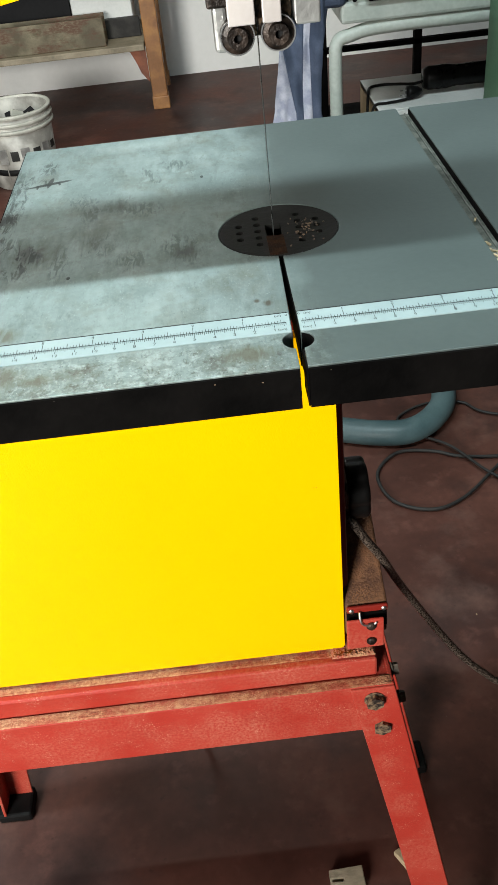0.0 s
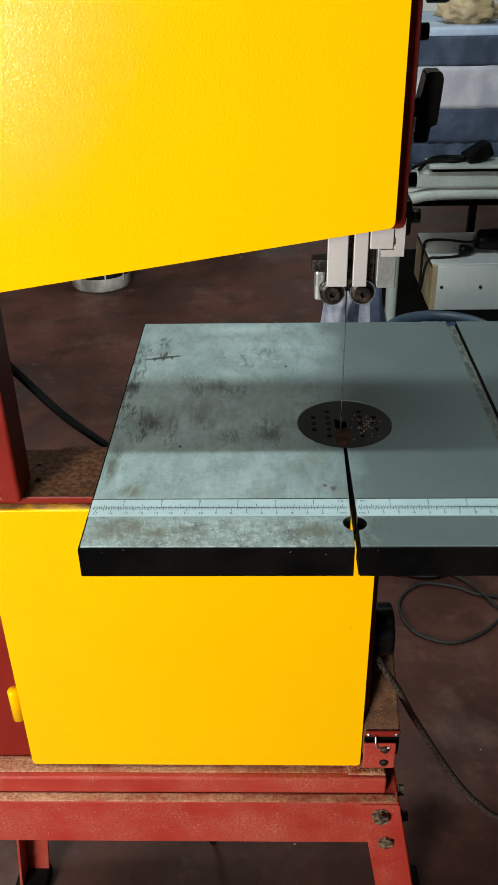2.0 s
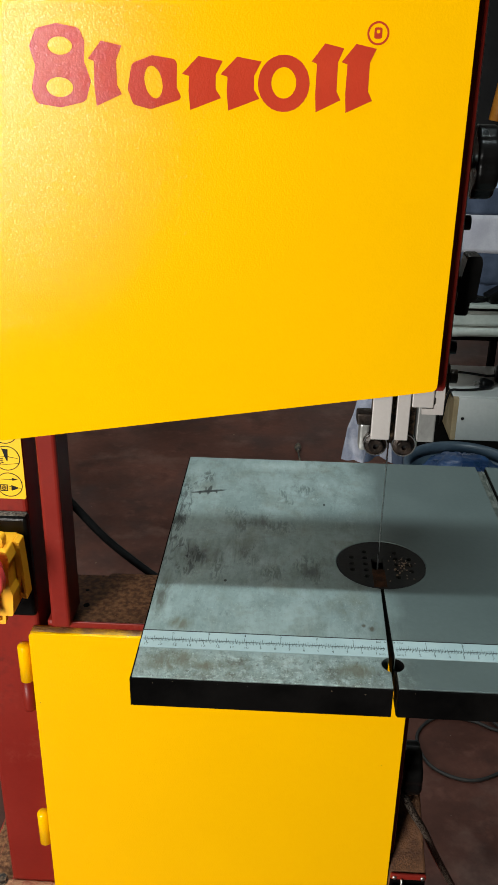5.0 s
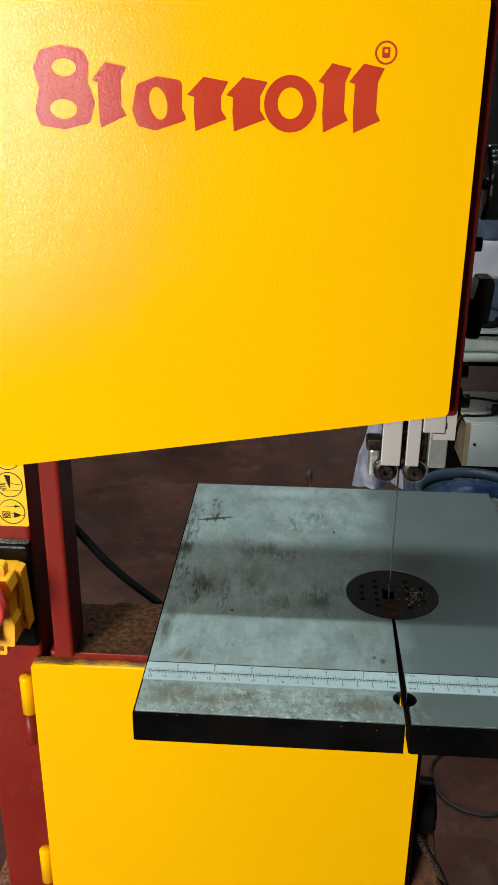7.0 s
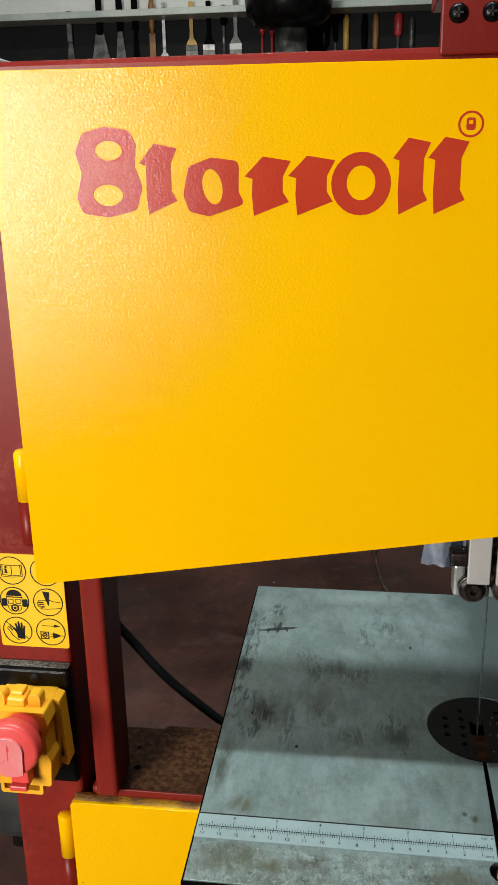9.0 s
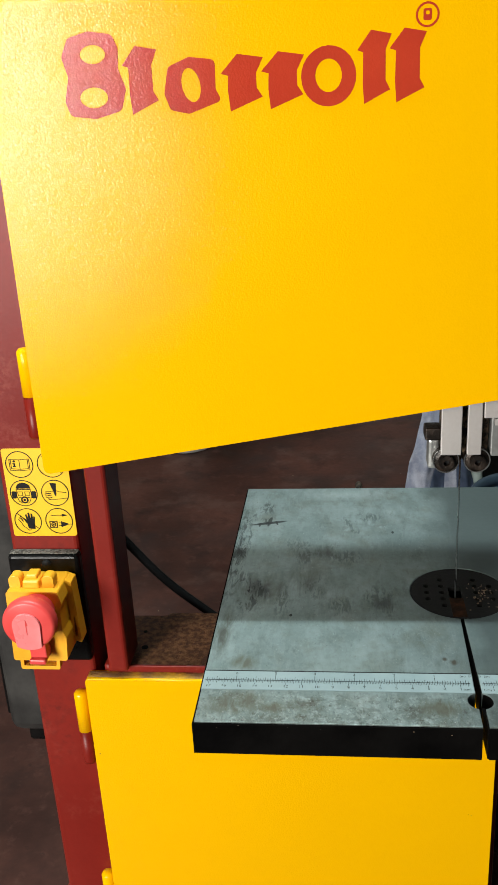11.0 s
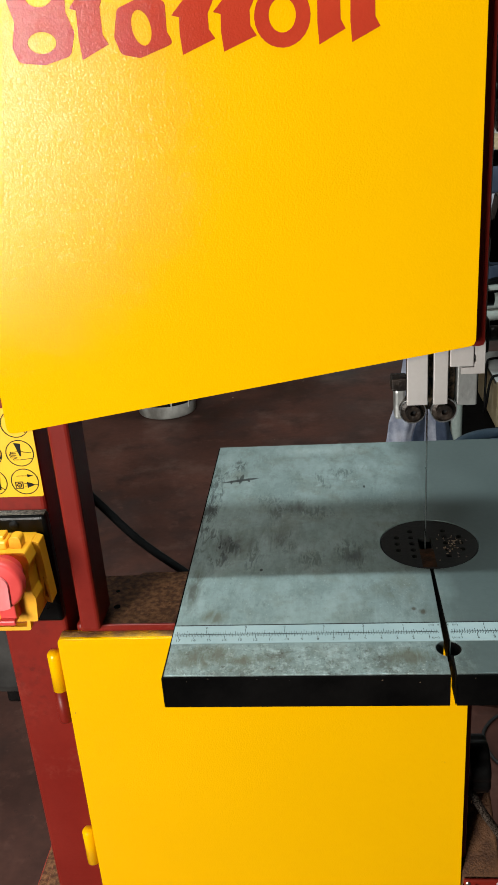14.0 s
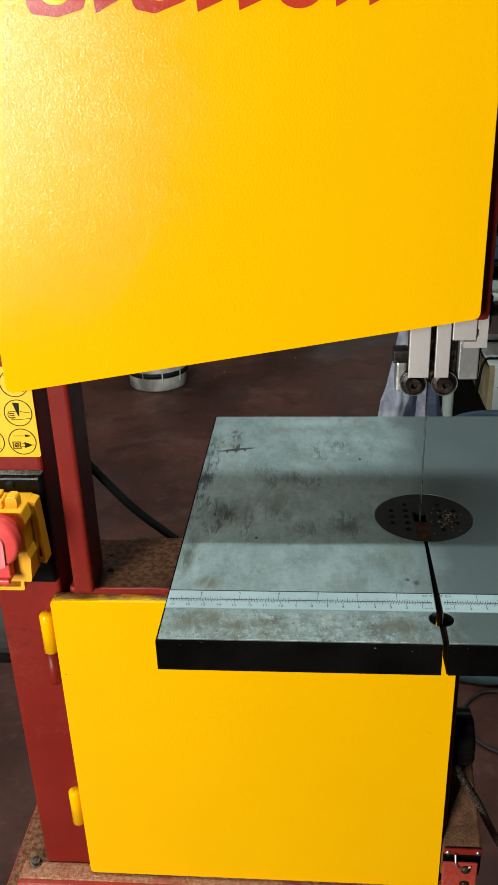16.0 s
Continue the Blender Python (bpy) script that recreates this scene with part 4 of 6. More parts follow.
bm = plate(mesh(), outline, [], -0.0225, 0.0, "Z")
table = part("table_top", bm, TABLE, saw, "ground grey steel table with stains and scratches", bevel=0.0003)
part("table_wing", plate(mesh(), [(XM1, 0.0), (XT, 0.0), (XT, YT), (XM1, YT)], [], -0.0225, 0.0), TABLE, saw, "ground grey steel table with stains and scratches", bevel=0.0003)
for s, x0, x1 in ((-1, -0.0088, -0.0018), (1, 0.0024, 0.0094)):
    part("pin_hole", box(mesh(), x0, x1, 0.015, 0.033, -0.0215, -0.010), STEEL_BLACK, table, "dark bottom of the pin hole")
# thin black sheets over the recess walls, standing in for the shade inside
part("hole_lining", plate(mesh(), ring_points(0.0004, 0.024, 0.0077, 14, 72, -72) + ring_points(0.0004, 0.024, 0.0072, 14, -72, 72), [], -0.0222, -0.0008), STEEL_BLACK, table, "black lining added for the shade in the pin hole")
part("slot_wall", plate(mesh(), [(0.0024, 0.034), (0.0029, 0.1155), (0.0023, 0.1155), (0.0018, 0.034)], [], -0.0222, -0.0009), STEEL_BLACK, table, "black strip added for the shade in the saw slot")
part("slot_wall", box(mesh(), 0.0014, 0.0021, -0.0012, 0.0160, -0.0222, -0.0010), STEEL_BLACK, table, "black strip added for the shade in the saw slot")
part("groove_wall", box(mesh(), XM1 - 0.0006, XM1 - 0.0001, 0.001, YT - 0.001, -0.0049, -0.0008), STEEL_BLACK, saw, "black strip added for the shade in the mitre groove")
part("mitre_groove", box(mesh(), XM0, XM1, 0.0, YT, -0.0225, -0.0050), GROOVE, saw, "dark grey steel mitre groove")
part("groove_lip", box(mesh(), XM1 - 0.0034, XM1 - 0.0026, 0.0, YT, -0.0049, -0.0042), GROOVE_LIP, saw, "worn bright line in the mitre groove")
part("table_skirt", box(mesh(), XL, -0.0018, -0.0015, -0.0002, -0.0228, -0.0009), STEEL_BLACK, saw, "black painted table edge")
part("table_skirt", box(mesh(), 0.0023, XT, -0.0015, -0.0002, -0.0228, -0.0009), STEEL_BLACK, saw, "black painted table edge")
part("table_skirt", box(mesh(), XL - 0.0012, XL - 0.0002, -0.0015, YT, -0.0228, -0.0012), STEEL_BLACK, saw, "black painted table edge")
rnd = random.Random(41)
bm = mesh()
for k in range(34):
    x, y = rnd.uniform(XM0 + 0.003, XM1 - 0.001), 0.055 + abs(rnd.gauss(0, 0.035))
    box(bm, -0.0006, 0.0006, -0.0022, 0.0022, -0.0003, 0.0005, 0, 1, Matrix.Translation((x, y, -0.0045)) @ Matrix.Rotation(rnd.uniform(-0.9, 0.9), 4, "Z"))
tagged(part("groove_chips", bm, PALE_WOOD, saw, "pale wood shavings in the mitre groove"), kind="stuff")
rnd = random.Random(23)
bm = mesh()
for k in range(11):
    x, z, s = rnd.uniform(XL + 0.004, XT), -0.0010 - abs(rnd.gauss(0, 0.0022)), rnd.uniform(0.00012, 0.00035)
    if abs(x) > 0.004:
        box(bm, x - s * rnd.uniform(1, 3), x + s, -0.0018, -0.0014, z - s, z, 0, 1)
tagged(part("paint_chips", bm, BOLT, saw, "tiny bare chips along the table edge"), kind="stuff")
part("trunnion", box(box(mesh(), -0.05, 0.02, 0.17, 0.19, -0.045, -0.022, 0.003), -0.08, 0.03, 0.20, 0.30, -0.040, -0.022, 0.003), STEEL_BLACK, saw)

# round insert with its rows of dust holes
holes = []
for sx in (-1, 1):
    for i, (dx, n) in enumerate(((0.0125, 5), (0.0235, 3))):
        for k in range(n):
            y = 0.1525 + (k - (n - 1) / 2) * 0.0092
            holes.append(ring_points(0.0035 + sx * dx, y, 0.0024, 10))
slit = [(-0.0014, 0.1185), (0.0026, 0.1185), (0.0026, 0.1440), (0.0052, 0.1450), (0.0052, 0.1600), (-0.0042, 0.1600), (-0.0042, 0.1450), (-0.0014, 0.1440)]
edge = [(p[0], p[1]) for p in ring_points(0.0035, 0.1525, 0.0358, 60)]
insert = part("table_insert", plate(mesh(), edge, holes + [slit], -0.0035, -0.0003), INSERT, saw, "dark round insert plate with dust holes")
part("insert_seat", plate(mesh(), ring_points(0.0035, 0.1525, 0.036, 40), [], -0.0215, -0.012), INK, insert, "dark recess under the insert")
rnd = random.Random(7)
bm = mesh()
for k in range(46):
    x, y = 0.020 + rnd.gauss(0, 0.006), 0.150 + rnd.gauss(0, 0.009)
    box(bm, -0.0003, 0.0003, -0.0007, 0.0007, -0.0002, 0.0004, 0, 1, Matrix.Translation((x, y, 0.0)) @ Matrix.Rotation(rnd.uniform(0, 3.1), 4, "Z"))
tagged(part("wood_chips", bm, BOLT, insert, "pale wood chips on the insert"), kind="stuff")
part("slit_rust", box(mesh(), -0.0046, 0.0056, 0.1190, 0.1442, -0.0030, -0.0001), RUST, insert, "rust-brown edge of the slit")

# rule on the table's front edge
rule = part("rule", plate(mesh(), [(XL, 0.031), (-0.0022, 0.031), (-0.0018, 0.050), (XL, 0.050)], [], 0.0001, 0.0006), RULE, saw, "pale foil rule marked in inches and centimetres")
part("rule_right", plate(mesh(), [(0.0024, 0.031), (XT, 0.031), (XT, 0.050), (0.0026, 0.050)], [], 0.0001, 0.0006), RULE, rule)
part("rule_gap", box(box(mesh(), XL, -0.0022, 0.0503, 0.0514, 0.00005, 0.0003), 0.0024, XM0, 0.0503, 0.0514, 0.00005, 0.0003), INK, rule, "dark joint behind the rule")
bm = mesh()
for s in (-1, 1):
    far = 0.173 if s < 0 else 0.2375
    k = 4
    while k * 0.001 < far:
        if 0.004 <= k * 0.001:
            ln = 0.0042 if k % 10 == 0 else 0.003 if k % 5 == 0 else 0.0019
            x = s * k * 0.001
            if not 0.1145 < x < 0.1255:
                box(bm, x - 0.00011, x + 0.00011, 0.0405 - ln, 0.0405, 0.0005, 0.0008)
        k += 1
    k = 3
    while k * 0.0254 / 16 < far:
        ln = 0.0052 if k % 16 == 0 else 0.0036 if k % 8 == 0 else 0.0028 if k % 4 == 0 else 0.0018
        x = s * k * 0.0254 / 16
        if not 0.1145 < x < 0.1255:
            box(bm, x - 0.00012, x + 0.00012, 0.0405, 0.0405 + ln, 0.0005, 0.0008)
        k += 1
for x0, x1 in ((XL + 0.001, -0.004), (0.004, 0.1140), (0.1258, XT - 0.001)):
    box(bm, x0, x1, 0.0404, 0.0406, 0.0005, 0.0008)
tagged(part("graduation", bm, INK, rule, "fine black graduation marks"), kind="stuff")
for s, last_in, last_cm in ((-1, 6, 17), (1, 9, 23)):
    for k in range(1, last_in + 1):
        if s > 0 and k == 5:
            continue
        lettering("figure", str(k), s * k * 0.0254, 0.0475, 0.0008, 0.0034, INK, rule)
    for k in range(1, last_cm + 1):
        if s > 0 and k == 12:
            continue
        lettering("figure", str(k), s * k * 0.01, 0.0342, 0.0008, 0.0034, INK, rule)
    lettering("figure", "(in)", s * 0.0075, 0.0475, 0.0008, 0.0028, INK, rule)
    lettering("figure", "(cm)", s * 0.0062, 0.0340, 0.0008, 0.0026, INK, rule)
    lettering("figure", "0", s * 0.0032, 0.0475, 0.0008, 0.0028, INK, rule)

# warning sticker
SL, SR, SB, ST, SY = -0.3197, -0.2727, 0.0655, 0.1335, FY
sticker = part("warning_sticker", plate(mesh(), rounded([(SL, SB), (SR, SB), (SR, ST), (SL, ST)], 0.002), [], SY - 0.0005, SY + 0.0002, "Y"), STICKER, saw, "yellow sticker with six black round warning symbols")


def symbol(cx, cz, solids, strokes, w=0.00032):
    """One round warning sign: filled shapes (with holes) and pen strokes, in radii of its ring."""
    R = 0.0101
    to = lambda pts: [(cx + R * u, cz + R * v) for u, v in pts]
    bm = plate(mesh(), ring_points(cx, cz, R, 36), [ring_points(cx, cz, R * 0.945, 36)], SY - 0.0008, SY - 0.0004, "Y")
    for k, (outer, *holes) in enumerate(solids):
        plate(bm, to(outer), [to(h) for h in holes], SY - 0.0008 - 0.00002 * k, SY - 0.0004, "Y")
    for pts in strokes:
        pts = [Vector(p) for p in to(pts)]
        for p, q in zip(pts, pts[1:]):
            d = (q - p).normalized() * w / 2
            e = Vector((-d.y, d.x))
            plate(bm, [tuple(p - d + e), tuple(p - d - e), tuple(q + d - e), tuple(q + d + e)], [], SY - 0.0008, SY - 0.0004, "Y")
    part("symbol", bm, INK, sticker)


def rect(u0, u1, v0, v1):
    return [(u0, v0), (u1, v0), (u1, v1), (u0, v1)]


SX, SZ = (-0.3077, -0.2847), (0.1215, 0.0995, 0.0775)
# open book
symbol(SX[0], SZ[0], [(rect(-0.46, -0.26, -0.18, -0.10),), (rect(-0.41, -0.31, -0.12, 0.10),), (rect(-0.46, -0.31, 0.04, 0.12),), (ring_points(-0.36, 0.25, 0.08, 10),)],
       [[(-0.70, -0.42), (-0.70, 0.40), (0.02, 0.36), (0.72, 0.42), (0.72, -0.40), (0.02, -0.46), (-0.70, -0.42)], [(0.02, -0.34), (0.02, 0.36)], [(-0.60, 0.36), (-0.60, -0.30), (0.02, -0.36), (0.62, -0.30), (0.62, 0.38)]])
# crossed-out hair
symbol(SX[1], SZ[0], [([(-0.50, 0.42), (-0.35, 0.60), (-0.12, 0.30), (-0.30, 0.36)],)], [[(-0.62, 0.62), (0.64, -0.64)], [(-0.5, 0.3), (-0.2, 0.0), (0.0, -0.5)], [(-0.2, 0.5), (0.2, 0.1), (0.4, -0.3)]])
# helmet, ear muffs, goggles and respirator
symbol(SX[0], SZ[1], [(ring_points(0, 0.36, 0.52, 18, 0, 180, ry=0.44),), (rect(-0.52, 0.52, 0.24, 0.30),), (rounded(rect(-0.88, -0.56, -0.40, 0.14), 0.08),), (rounded(rect(0.56, 0.88, -0.40, 0.14), 0.08),), (ring_points(0, -0.52, 0.27, 18), ring_points(0, -0.52, 0.17, 18)), (ring_points(0, -0.52, 0.09, 12),)],
       [[(-0.52, 0.30), (-0.54, -0.20), (-0.40, -0.62), (-0.22, -0.78)], [(0.52, 0.30), (0.54, -0.20), (0.40, -0.62), (0.22, -0.78)], [(-0.44, 0.10), (-0.08, 0.10), (-0.10, -0.20), (-0.42, -0.20), (-0.44, 0.10)], [(0.44, 0.10), (0.08, 0.10), (0.10, -0.20), (0.42, -0.20), (0.44, 0.10)], [(-0.40, -0.34), (0.40, -0.34)]])
# blade over a flat palm
symbol(SX[1], SZ[1], [([(-0.32, 0.78), (0.14, 0.72), (0.06, -0.20), (0.00, -0.26)],)],
       [[(0.80, 0.02), (0.30, 0.08), (0.06, 0.18), (-0.30, 0.10), (-0.66, 0.10), (-0.66, 0.0), (-0.30, -0.02)], [(-0.30, -0.04), (-0.74, -0.06), (-0.74, -0.16), (-0.28, -0.16)], [(-0.30, -0.18), (-0.70, -0.24), (-0.68, -0.34), (-0.24, -0.32)], [(-0.28, -0.36), (-0.52, -0.42), (-0.50, -0.50), (-0.06, -0.50), (0.40, -0.46), (0.82, -0.40)]])
# crossed-out glove
symbol(SX[0], SZ[2], [([(-0.02, -0.58), (0.46, -0.62), (0.48, -0.06), (0.54, 0.34), (0.44, 0.36), (0.38, 0.06), (0.36, 0.58), (0.26, 0.58), (0.22, 0.12), (0.14, 0.66), (0.04, 0.64), (0.06, 0.10), (-0.06, 0.54), (-0.16, 0.50), (-0.06, 0.02), (-0.22, 0.18), (-0.28, 0.10), (-0.08, -0.20)],)],
       [[(-0.76, 0.62), (0.76, -0.62)], [(-0.70, 0.14), (-0.46, -0.20), (-0.40, -0.36), (0.02, -0.74), (0.30, -0.54)], [(-0.62, 0.26), (-0.34, -0.04), (-0.52, 0.36), (-0.44, 0.38), (-0.24, 0.06)]])
# pull the plug
symbol(SX[1], SZ[2], [([(0.26, 0.34), (0.26, 0.56), (0.68, 0.44)],), (rect(-0.72, -0.14, -0.54, 0.0), rect(-0.66, -0.20, -0.48, -0.06)), (ring_points(-0.43, -0.27, 0.18, 14), ring_points(-0.43, -0.27, 0.11, 14)), (rect(-0.48, -0.38, -0.31, -0.23),), (rect(0.14, 0.22, -0.48, -0.04),), ([(0.22, -0.42), (0.34, -0.42), (0.62, -0.30), (0.62, -0.22), (0.34, -0.10), (0.22, -0.10)],)],
       [[(-0.54, 0.44), (0.30, 0.44)], [(-0.04, -0.16), (0.16, -0.16)], [(-0.04, -0.36), (0.16, -0.36)], [(0.60, -0.26), (0.86, -0.26)]])

# emergency-stop switch
switch = part("switch_box", box(mesh(), -0.3243, -0.2713, 0.1095, FY + 0.001, -0.036, 0.0545, 0.003, 3), BLACK_PLASTIC, saw, "black switch back-plate with dust on top")
part("plate_dust", heap(mesh(), -0.3228, -0.2728, 0.1110, 0.1185, 0.0546, 0.0007, 80, 10, 3, True), PLATE_DUST, switch)
part("plate_screw", turned(mesh(), [(0.0034, 0.0), (0.0034, -0.0008), (0.0, -0.0012)], (-0.2953, 0.1095, 0.0475), "Y", 16), INK, switch, "dark recessed screw")
part("housing", plate(mesh(), rounded([(-0.3183, -0.0145), (-0.2788, -0.0145), (-0.2773, 0.004), (-0.2793, 0.010), (-0.2793, 0.026), (-0.2773, 0.032), (-0.2793, 0.0415), (-0.3163, 0.0415)], 0.002), [], 0.080, 0.1095, "Y"), YELLOW_PLASTIC, switch, "yellow plastic switch housing", bevel=0.002)
part("lid", plate(mesh(), rounded([(-0.2773, -0.008), (-0.2718, -0.010), (-0.2743, 0.040), (-0.2793, 0.042)], 0.0012), [[(-0.2765, -0.004), (-0.2740, -0.005), (-0.2754, 0.014)]], 0.096, 0.108, "Y"), YELLOW_PLASTIC, switch, "yellow hinged switch lid", bevel=0.001)
for x in (-0.3113, -0.2873):
    part("lid_hinge", plate(mesh(), rounded([(x - 0.0042, 0.040), (x + 0.0042, 0.040), (x + 0.0042, 0.0505), (x - 0.0042, 0.0505)], 0.0040), [], 0.086, 0.095, "Y"), YELLOW_PLASTIC, switch, bevel=0.001)
part("lid_catch", box(box(mesh(), -0.3053, -0.2933, 0.085, 0.097, 0.041, 0.0475, 0.0012), -0.3033, -0.2953, 0.088, 0.098, 0.047, 0.0505, 0.001), YELLOW_PLASTIC, switch)
BX0, BZ0, BR = -0.2945, 0.0283, 0.0186
part("stop_button", turned(mesh(), [(0.0, 0.082), (0.012, 0.082), (0.013, 0.070), (0.0178, 0.068), (BR, 0.0650), (BR, 0.0610), (BR - 0.0006, 0.0592), (BR - 0.0018, 0.0584), (BR - 0.0024, 0.0582), (0.0, 0.0580)], (BX0, 0.0, BZ0), "Y", 48), RED_PLASTIC, switch, "large round red stop button")
tongue = ring_points(BX0 - 0.0008, BZ0 + 0.0002, 0.0098, 16, 0, 180) + ring_points(BX0, BZ0, BR - 0.0006, 10, 239, 297)
part("button_tongue", plate(mesh(), tongue, [], 0.0566, 0.0584, "Y"), PINK_PLASTIC, switch, "faded pink release tongue with an arrow", bevel=0.0005)
part("arrow", plate(mesh(), [(BX0 - 0.0009, BZ0 - 0.0060), (BX0 - 0.0004, BZ0 - 0.0060), (BX0 - 0.0004, BZ0 + 0.0012), (BX0 + 0.0006, BZ0 + 0.0012), (BX0 - 0.0006, BZ0 + 0.0058), (BX0 - 0.0012, BZ0 + 0.0012), (BX0 - 0.0009, BZ0 + 0.0012)], [], 0.0564, 0.0567, "Y"), RED_PLASTIC, switch)
part("release_flap", box(box(mesh(), -0.3013, -0.2893, 0.070, 0.080, -0.0075, 0.008, 0.001), -0.3013, -0.2893, 0.066, 0.0705, -0.0085, -0.0045, 0.001), RED_PLASTIC, switch)
part("handle_loop", plate(mesh(), rounded([(-0.3148, -0.0235), (-0.2858, -0.0235), (-0.2853, -0.012), (-0.3148, -0.012)], 0.002), [rounded([(-0.3123, -0.0205), (-0.2883, -0.0205), (-0.2878, -0.0135), (-0.3123, -0.0135)], 0.001)], 0.082, 0.0875, "Y"), YELLOW_PLASTIC, switch, "yellow loop handle", bevel=0.0008)

# latch and chip chute on the right side
here(-0.0034, 0.0, 0.0033)
part("latch_bracket", box(mesh(), 0.0325, 0.0615, 0.0965, 0.0990, -0.3375, -0.3045, 0.0012), STAND_RED, saw, "bright red latch bracket", bevel=0)
for z in (-0.3115, -0.3290):
    part("latch_screw", turned(mesh(), [(0.0040, 0.0965), (0.0040, 0.0955), (0.0030, 0.0942), (0.0, 0.0936)], (0.0515, 0.0, z), "Y", 18), OILY_STEEL, saw, "dark domed screw")
bm = plate(mesh(), [(0.105, -0.296), (0.176, -0.262), (0.176, -0.345), (0.105, -0.330)], [], XR - 0.002, 0.0655, "X")
part("chip_chute", bm, CHUTE, saw, "dark red chute box caked with brown sawdust", bevel=0.002)
part("chute_lip", box(mesh(), 0.0335, 0.0655, 0.1015, 0.1050, -0.3015, -0.2950, 0.0016, 3), MAROON, saw)
part("chute_mouth", box(mesh(), 0.0335, 0.0650, 0.1030, 0.1048, -0.320, -0.3018, 0.0005), STEEL_BLACK, saw, "dark open mouth of the chute")
for x in (0.0370, 0.0620):
    part("rivet", turned(mesh(), [(0.0026, 0.1025), (0.0020, 0.1008), (0.0, 0.1003)], (x, 0, -0.2985), "Y", 12), CHROME, saw, "shiny rivet")
part("spring_clip", tube(mesh(), [(0.043, 0.100, -0.2985), (0.0432, 0.0965, -0.304), (0.0455, 0.0955, -0.3085), (0.0515, 0.0955, -0.3095), (0.0560, 0.0960, -0.3075)], 0.0010, 8, 5), CHROME, saw, "bent shiny wire catch")

here(0, 0)
# motor and its box behind the column
motor = part("motor", box(mesh(), -0.394, -0.324, 0.205, 0.32, -0.185, 0.10, 0.012, 3), MOTOR, saw, "dark grey electric motor cover")
for k in range(7):
    part("fin", box(mesh(), -0.397, -0.324, 0.215 + 0.014 * k, 0.219 + 0.014 * k, -0.17, 0.085, 0.001, 1), BLACK_PLASTIC, motor)
part("motor_foot", box(mesh(), -0.380, -0.335, 0.215, 0.30, -0.20, -0.182, 0.003), BLACK_PLASTIC, saw)
part("top_cover", box(mesh(), -0.345, -0.300, 0.13, 0.30, 0.4235, 0.4345, 0.005), DULL_STEEL, saw, "dusty grey top cover")

# sawdust
here(-0.0035, 0, 0.0035)
single("sawdust", heap(mesh(), -0.340, 0.054, 0.1010, 0.1192, -0.3508, 0.0009, 260, 14, 5, True), DUSTED_RED, "loose brown sawdust along the saw's base plate", "sawdust", kind="stuff")
single("sawdust", heap(mesh(), -0.356, 0.066, 0.0853, 0.0948, -0.3722, 0.0010, 260, 6, 9, True), DUSTED_RED, "thin line of sawdust on the stand's rail", "sawdust", kind="stuff")
single("sawdust", heap(mesh(), -0.340, -0.3210, 0.1195, 0.270, -0.3508, 0.0009, 16, 90, 41, True), BASE_DUSTY, "thin brown sawdust beside the saw column", "sawdust", kind="stuff")
single("sawdust", heap(mesh(), -0.357, -0.3420, 0.0875, 0.30, -0.3722, 0.0010, 12, 100, 43, True), BASE_DUSTY, "thin brown sawdust along the side of the stand", "sawdust", kind="stuff")
single("sawdust", heap(mesh(), 0.020, 0.0555, 0.098, 0.125, -0.3503, 0.0040, 40, 28, 12, True), DUSTED_RED, "small heap of sawdust by the latch", "sawdust", kind="stuff")
here(0, 0)
single("sawdust", heap(mesh(), -0.228, -0.170, 0.121, 0.192, -0.0447, 0.0009, 60, 50, 14), BASE_DUSTY, "fine sawdust on the lower housing", "sawdust", kind="stuff")
single("sawdust", heap(mesh(), -0.277, -0.165, DY + 0.0025, DY + 0.0105, -0.0500, 0.0008, 90, 6, 21, True), DUSTY_YELLOW, "sawdust on top of the lower door", "sawdust", kind="stuff")

single("sawdust", heap(mesh(), -0.40, 0.115, 0.062, 0.094, RAIL + 0.0002, 0.0010, 150, 10, 31, True), DUSTED_RED, "sawdust lying on the lower rail of the stand", "sawdust", kind="stuff")

# cables of the saw
single("power_cable", tube(mesh(), [(-0.335, 0.32, 0.005), (-0.300, 0.33, -0.047), (-0.262, 0.33, -0.093), (-0.218, 0.33, -0.132), (-0.161, 0.335, -0.182), (-0.125, 0.35, -0.30), (-0.12, 0.38, -0.60), (-0.14, 0.40, FL + 0.02), (-0.18, 0.45, FL + 0.006), (-0.19, 0.60, FL + 0.006)], 0.0043, 10, 10), RUBBER, "black rubber power cable hanging behind the saw", "cable", smooth=True)
single("power_cable", tube(mesh(), [(0.030, 0.150, -0.225), (0.041, 0.136, -0.234), (0.052, 0.134, -0.254), (0.063, 0.136, -0.275), (0.082, 0.150, -0.325), (0.1155, 0.170, -0.403), (0.1455, 0.170, -0.455), (0.170, 0.170, -0.487), (0.192, 0.170, -0.507), (0.26, 0.19, -0.55), (0.36, 0.24, -0.64), (0.5, 0.34, -0.80), (0.65, 0.45, FL + 0.008), (0.9, 0.6, FL + 0.006)], 0.0034, 10, 10), CABLE, "dusty grey power cable hanging to the floor", "cable", smooth=True)

